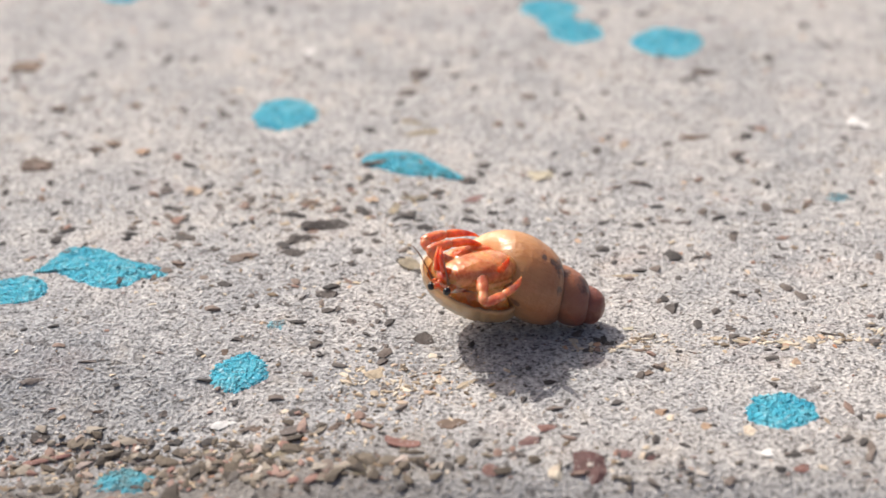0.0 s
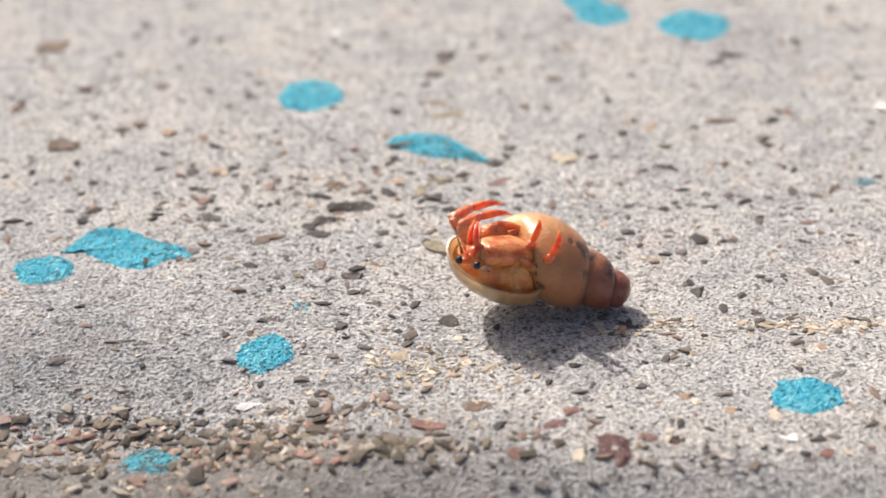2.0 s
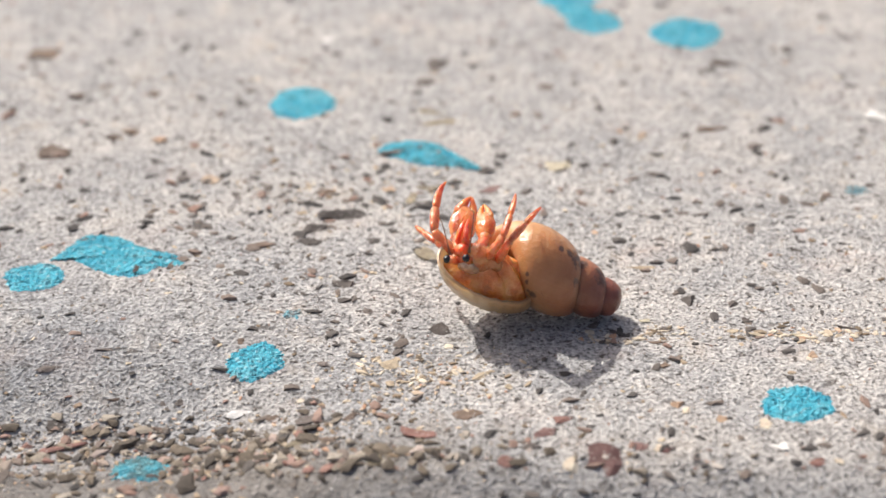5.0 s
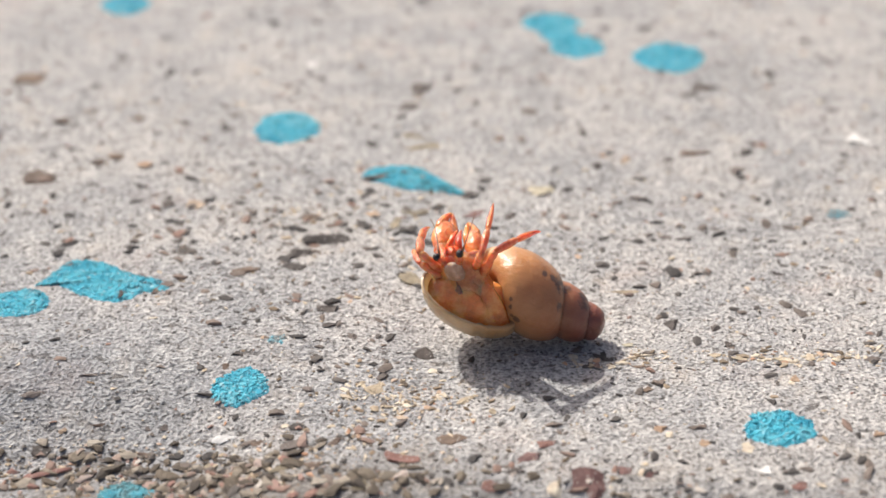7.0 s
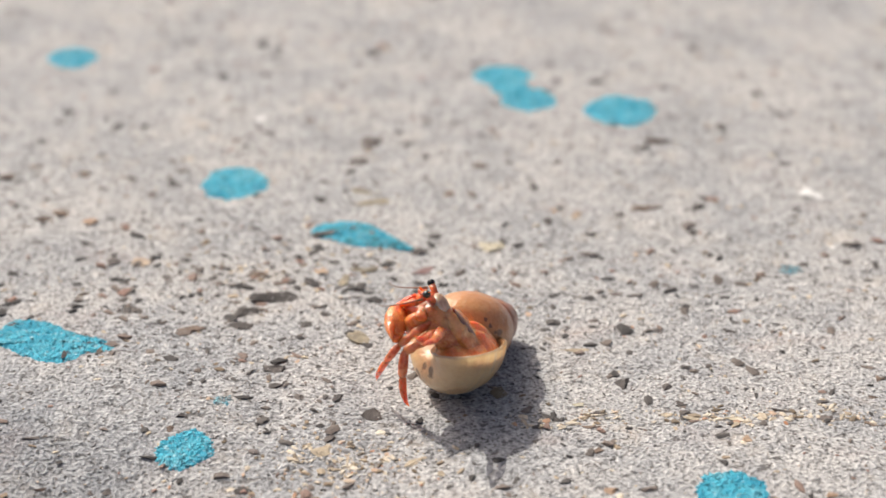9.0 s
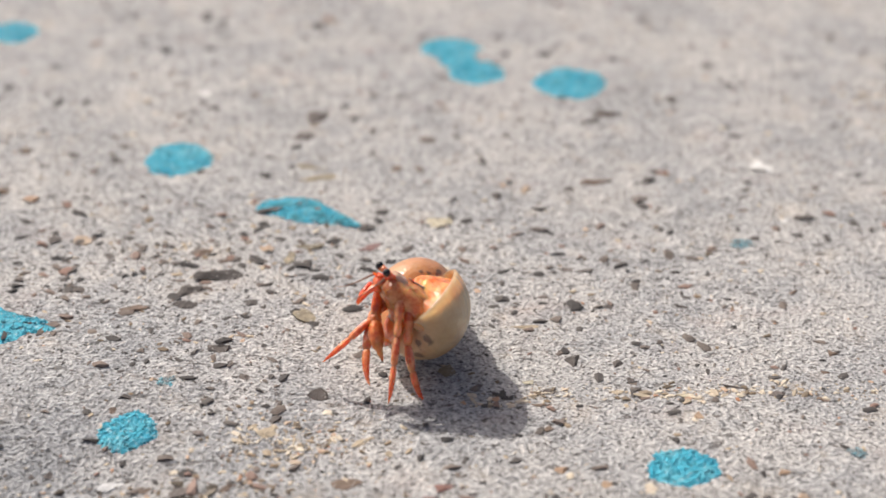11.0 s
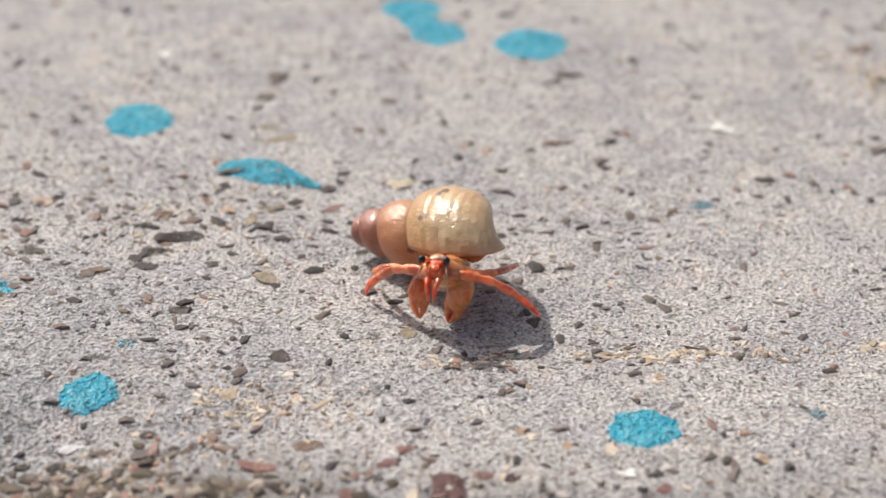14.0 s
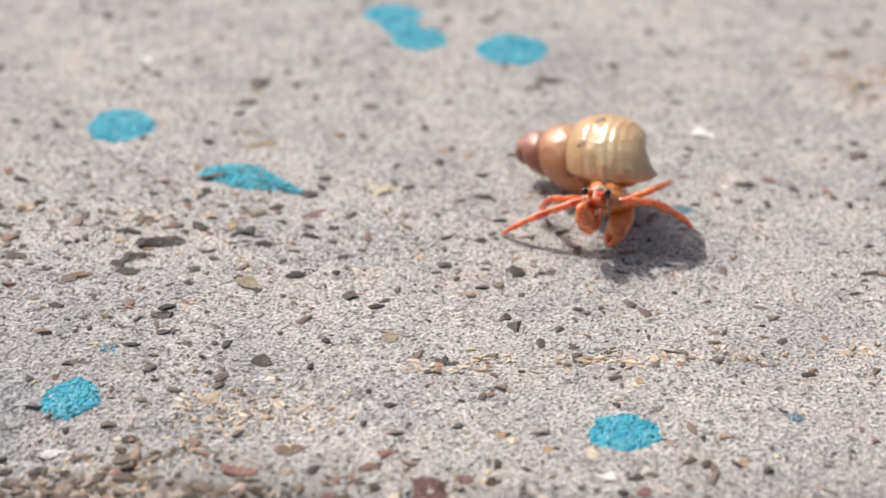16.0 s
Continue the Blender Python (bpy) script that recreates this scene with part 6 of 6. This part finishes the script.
    walk(MOVING["big_claw_tip"], [
        (0, pose(0.00320, 0.00000, 0.00000, 0.0, 87.9, 0.0)),
        (0.9, pose(0.00320, 0.00000, 0.00000, 0.0, 87.9, 0.0)),
        (1.5, pose(0.00320, 0.00000, 0.00000, 180.0, 82.9, 180.0)),
        (2.6, pose(0.00320, 0.00000, 0.00000, 180.0, 82.9, 180.0)),
        (3, pose(0.00320, 0.00000, 0.00000, 0.0, 48.2, 0.0)),
        (3.3, pose(0.00320, 0.00000, 0.00000, 0.0, 48.2, 0.0)),
        (5.3, pose(0.00320, 0.00000, 0.00000, 0.0, 30.1, 0.0)),
        (5.8, pose(0.00320, 0.00000, 0.00000, 0.0, 30.1, 0.0)),
        (6.05, pose(0.00320, 0.00000, 0.00000, 0.0, 33.3, 0.0)),
        (6.4, pose(0.00320, 0.00000, 0.00000, 0.0, 30.5, 0.0)),
        (7.3, pose(0.00320, 0.00000, 0.00000, 0.0, 30.5, 0.0)),
        (7.4, pose(0.00320, 0.00000, 0.00000, 180.0, 89.8, 180.0)),
        (7.5, pose(0.00320, 0.00000, 0.00000, 180.0, 30.1, 180.0)),
        (7.55, pose(0.00320, 0.00000, 0.00000, 180.0, 30.1, 180.0)),
        (7.8, pose(0.00320, 0.00000, 0.00000, 180.0, 46.4, 180.0)),
        (8.2, pose(0.00320, 0.00000, 0.00000, 180.0, 46.4, 180.0)),
        (8.5, pose(0.00320, 0.00000, 0.00000, 180.0, 48.6, 180.0)),
        (8.6, pose(0.00320, 0.00000, 0.00000, 180.0, 48.6, 180.0)),
        (8.8, pose(0.00320, 0.00000, 0.00000, 180.0, 57.7, 180.0)),
        (9.2, pose(0.00320, 0.00000, 0.00000, 180.0, 57.7, 180.0)),
        (10.25, pose(0.00320, 0.00000, 0.00000, 0.0, 72.1, 0.0)),
        (11.3, pose(0.00320, 0.00000, 0.00000, 0.0, 21.8, 0.0)),
        (11.4, pose(0.00320, 0.00000, 0.00000, 0.0, 60.0, 0.0)),
        (11.5, pose(0.00320, 0.00000, 0.00000, 180.0, 81.7, 180.0)),
        (11.6, pose(0.00320, 0.00000, 0.00000, 180.0, 81.7, 180.0)),
        (11.95, pose(0.00320, 0.00000, 0.00000, 0.0, 79.8, 0.0)),
        (14.3, pose(0.00320, 0.00000, 0.00000, 0.0, 79.8, 0.0)),
        (14.5, pose(0.00320, 0.00000, 0.00000, 0.0, 54.0, 0.0)),
        (14.6, pose(0.00320, 0.00000, 0.00000, 0.0, 74.8, 0.0)),
        (14.8, pose(0.00320, 0.00000, 0.00000, 180.0, 47.0, 180.0)),
        (15.5, pose(0.00320, 0.00000, 0.00000, 180.0, 47.0, 180.0)),
        (15.8, pose(0.00320, 0.00000, 0.00000, 180.0, 47.0, 180.0)),
        (15.9, pose(0.00320, 0.00000, 0.00000, 180.0, 56.5, 180.0)),
        (16, pose(0.00320, 0.00000, 0.00000, 180.0, 56.5, 180.0)),
    ])
    walk(MOVING["small_claw_tip"], [
        (0, pose(0.00320, 0.00000, 0.00000, 0.0, 88.2, 0.0)),
        (0.9, pose(0.00320, 0.00000, 0.00000, 0.0, 88.2, 0.0)),
        (1.5, pose(0.00320, 0.00000, 0.00000, 180.0, 78.3, 180.0)),
        (2.6, pose(0.00320, 0.00000, 0.00000, 180.0, 78.3, 180.0)),
        (2.8, pose(0.00320, 0.00000, 0.00000, 0.0, 58.9, 0.0)),
        (3, pose(0.00320, 0.00000, 0.00000, 0.0, 16.2, 0.0)),
        (3.3, pose(0.00320, 0.00000, 0.00000, 0.0, 16.2, 0.0)),
        (5.3, pose(0.00320, 0.00000, 0.00000, 0.0, 32.0, 0.0)),
        (5.8, pose(0.00320, 0.00000, 0.00000, 0.0, 32.0, 0.0)),
        (6.05, pose(0.00320, 0.00000, 0.00000, 0.0, 46.5, 0.0)),
        (6.4, pose(0.00320, 0.00000, 0.00000, 0.0, 53.5, 0.0)),
        (7.3, pose(0.00320, 0.00000, 0.00000, 0.0, 53.5, 0.0)),
        (7.5, pose(0.00320, 0.00000, 0.00000, 0.0, 65.2, 0.0)),
        (7.55, pose(0.00320, 0.00000, 0.00000, 0.0, 65.2, 0.0)),
        (7.8, pose(0.00320, 0.00000, 0.00000, 0.0, 29.6, 0.0)),
        (8.2, pose(0.00320, 0.00000, 0.00000, 0.0, 29.6, 0.0)),
        (8.5, pose(0.00320, 0.00000, 0.00000, 0.0, 16.7, 0.0)),
        (8.6, pose(0.00320, 0.00000, 0.00000, 0.0, 16.7, 0.0)),
        (8.7, pose(0.00320, 0.00000, 0.00000, 0.0, 65.9, 0.0)),
        (8.8, pose(0.00320, 0.00000, 0.00000, 180.0, 65.0, 180.0)),
        (9.2, pose(0.00320, 0.00000, 0.00000, 180.0, 65.0, 180.0)),
        (10.25, pose(0.00320, 0.00000, 0.00000, 0.0, 61.6, 0.0)),
        (11.3, pose(0.00320, 0.00000, 0.00000, 0.0, 8.1, 0.0)),
        (11.5, pose(0.00320, 0.00000, 0.00000, 0.0, 64.0, 0.0)),
        (11.6, pose(0.00320, 0.00000, 0.00000, 0.0, 64.0, 0.0)),
        (11.95, pose(0.00320, 0.00000, 0.00000, 0.0, 87.9, 0.0)),
        (14.3, pose(0.00320, 0.00000, 0.00000, 0.0, 87.9, 0.0)),
        (14.5, pose(0.00320, 0.00000, 0.00000, 180.0, 63.3, 180.0)),
        (14.6, pose(0.00320, 0.00000, 0.00000, 180.0, 81.6, 180.0)),
        (14.8, pose(0.00320, 0.00000, 0.00000, 180.0, 74.7, 180.0)),
        (15.5, pose(0.00320, 0.00000, 0.00000, 180.0, 74.7, 180.0)),
        (15.8, pose(0.00320, 0.00000, 0.00000, 180.0, 74.7, 180.0)),
        (15.9, pose(0.00320, 0.00000, 0.00000, 180.0, 53.1, 180.0)),
        (16, pose(0.00320, 0.00000, 0.00000, 180.0, 53.1, 180.0)),
    ])


motions()
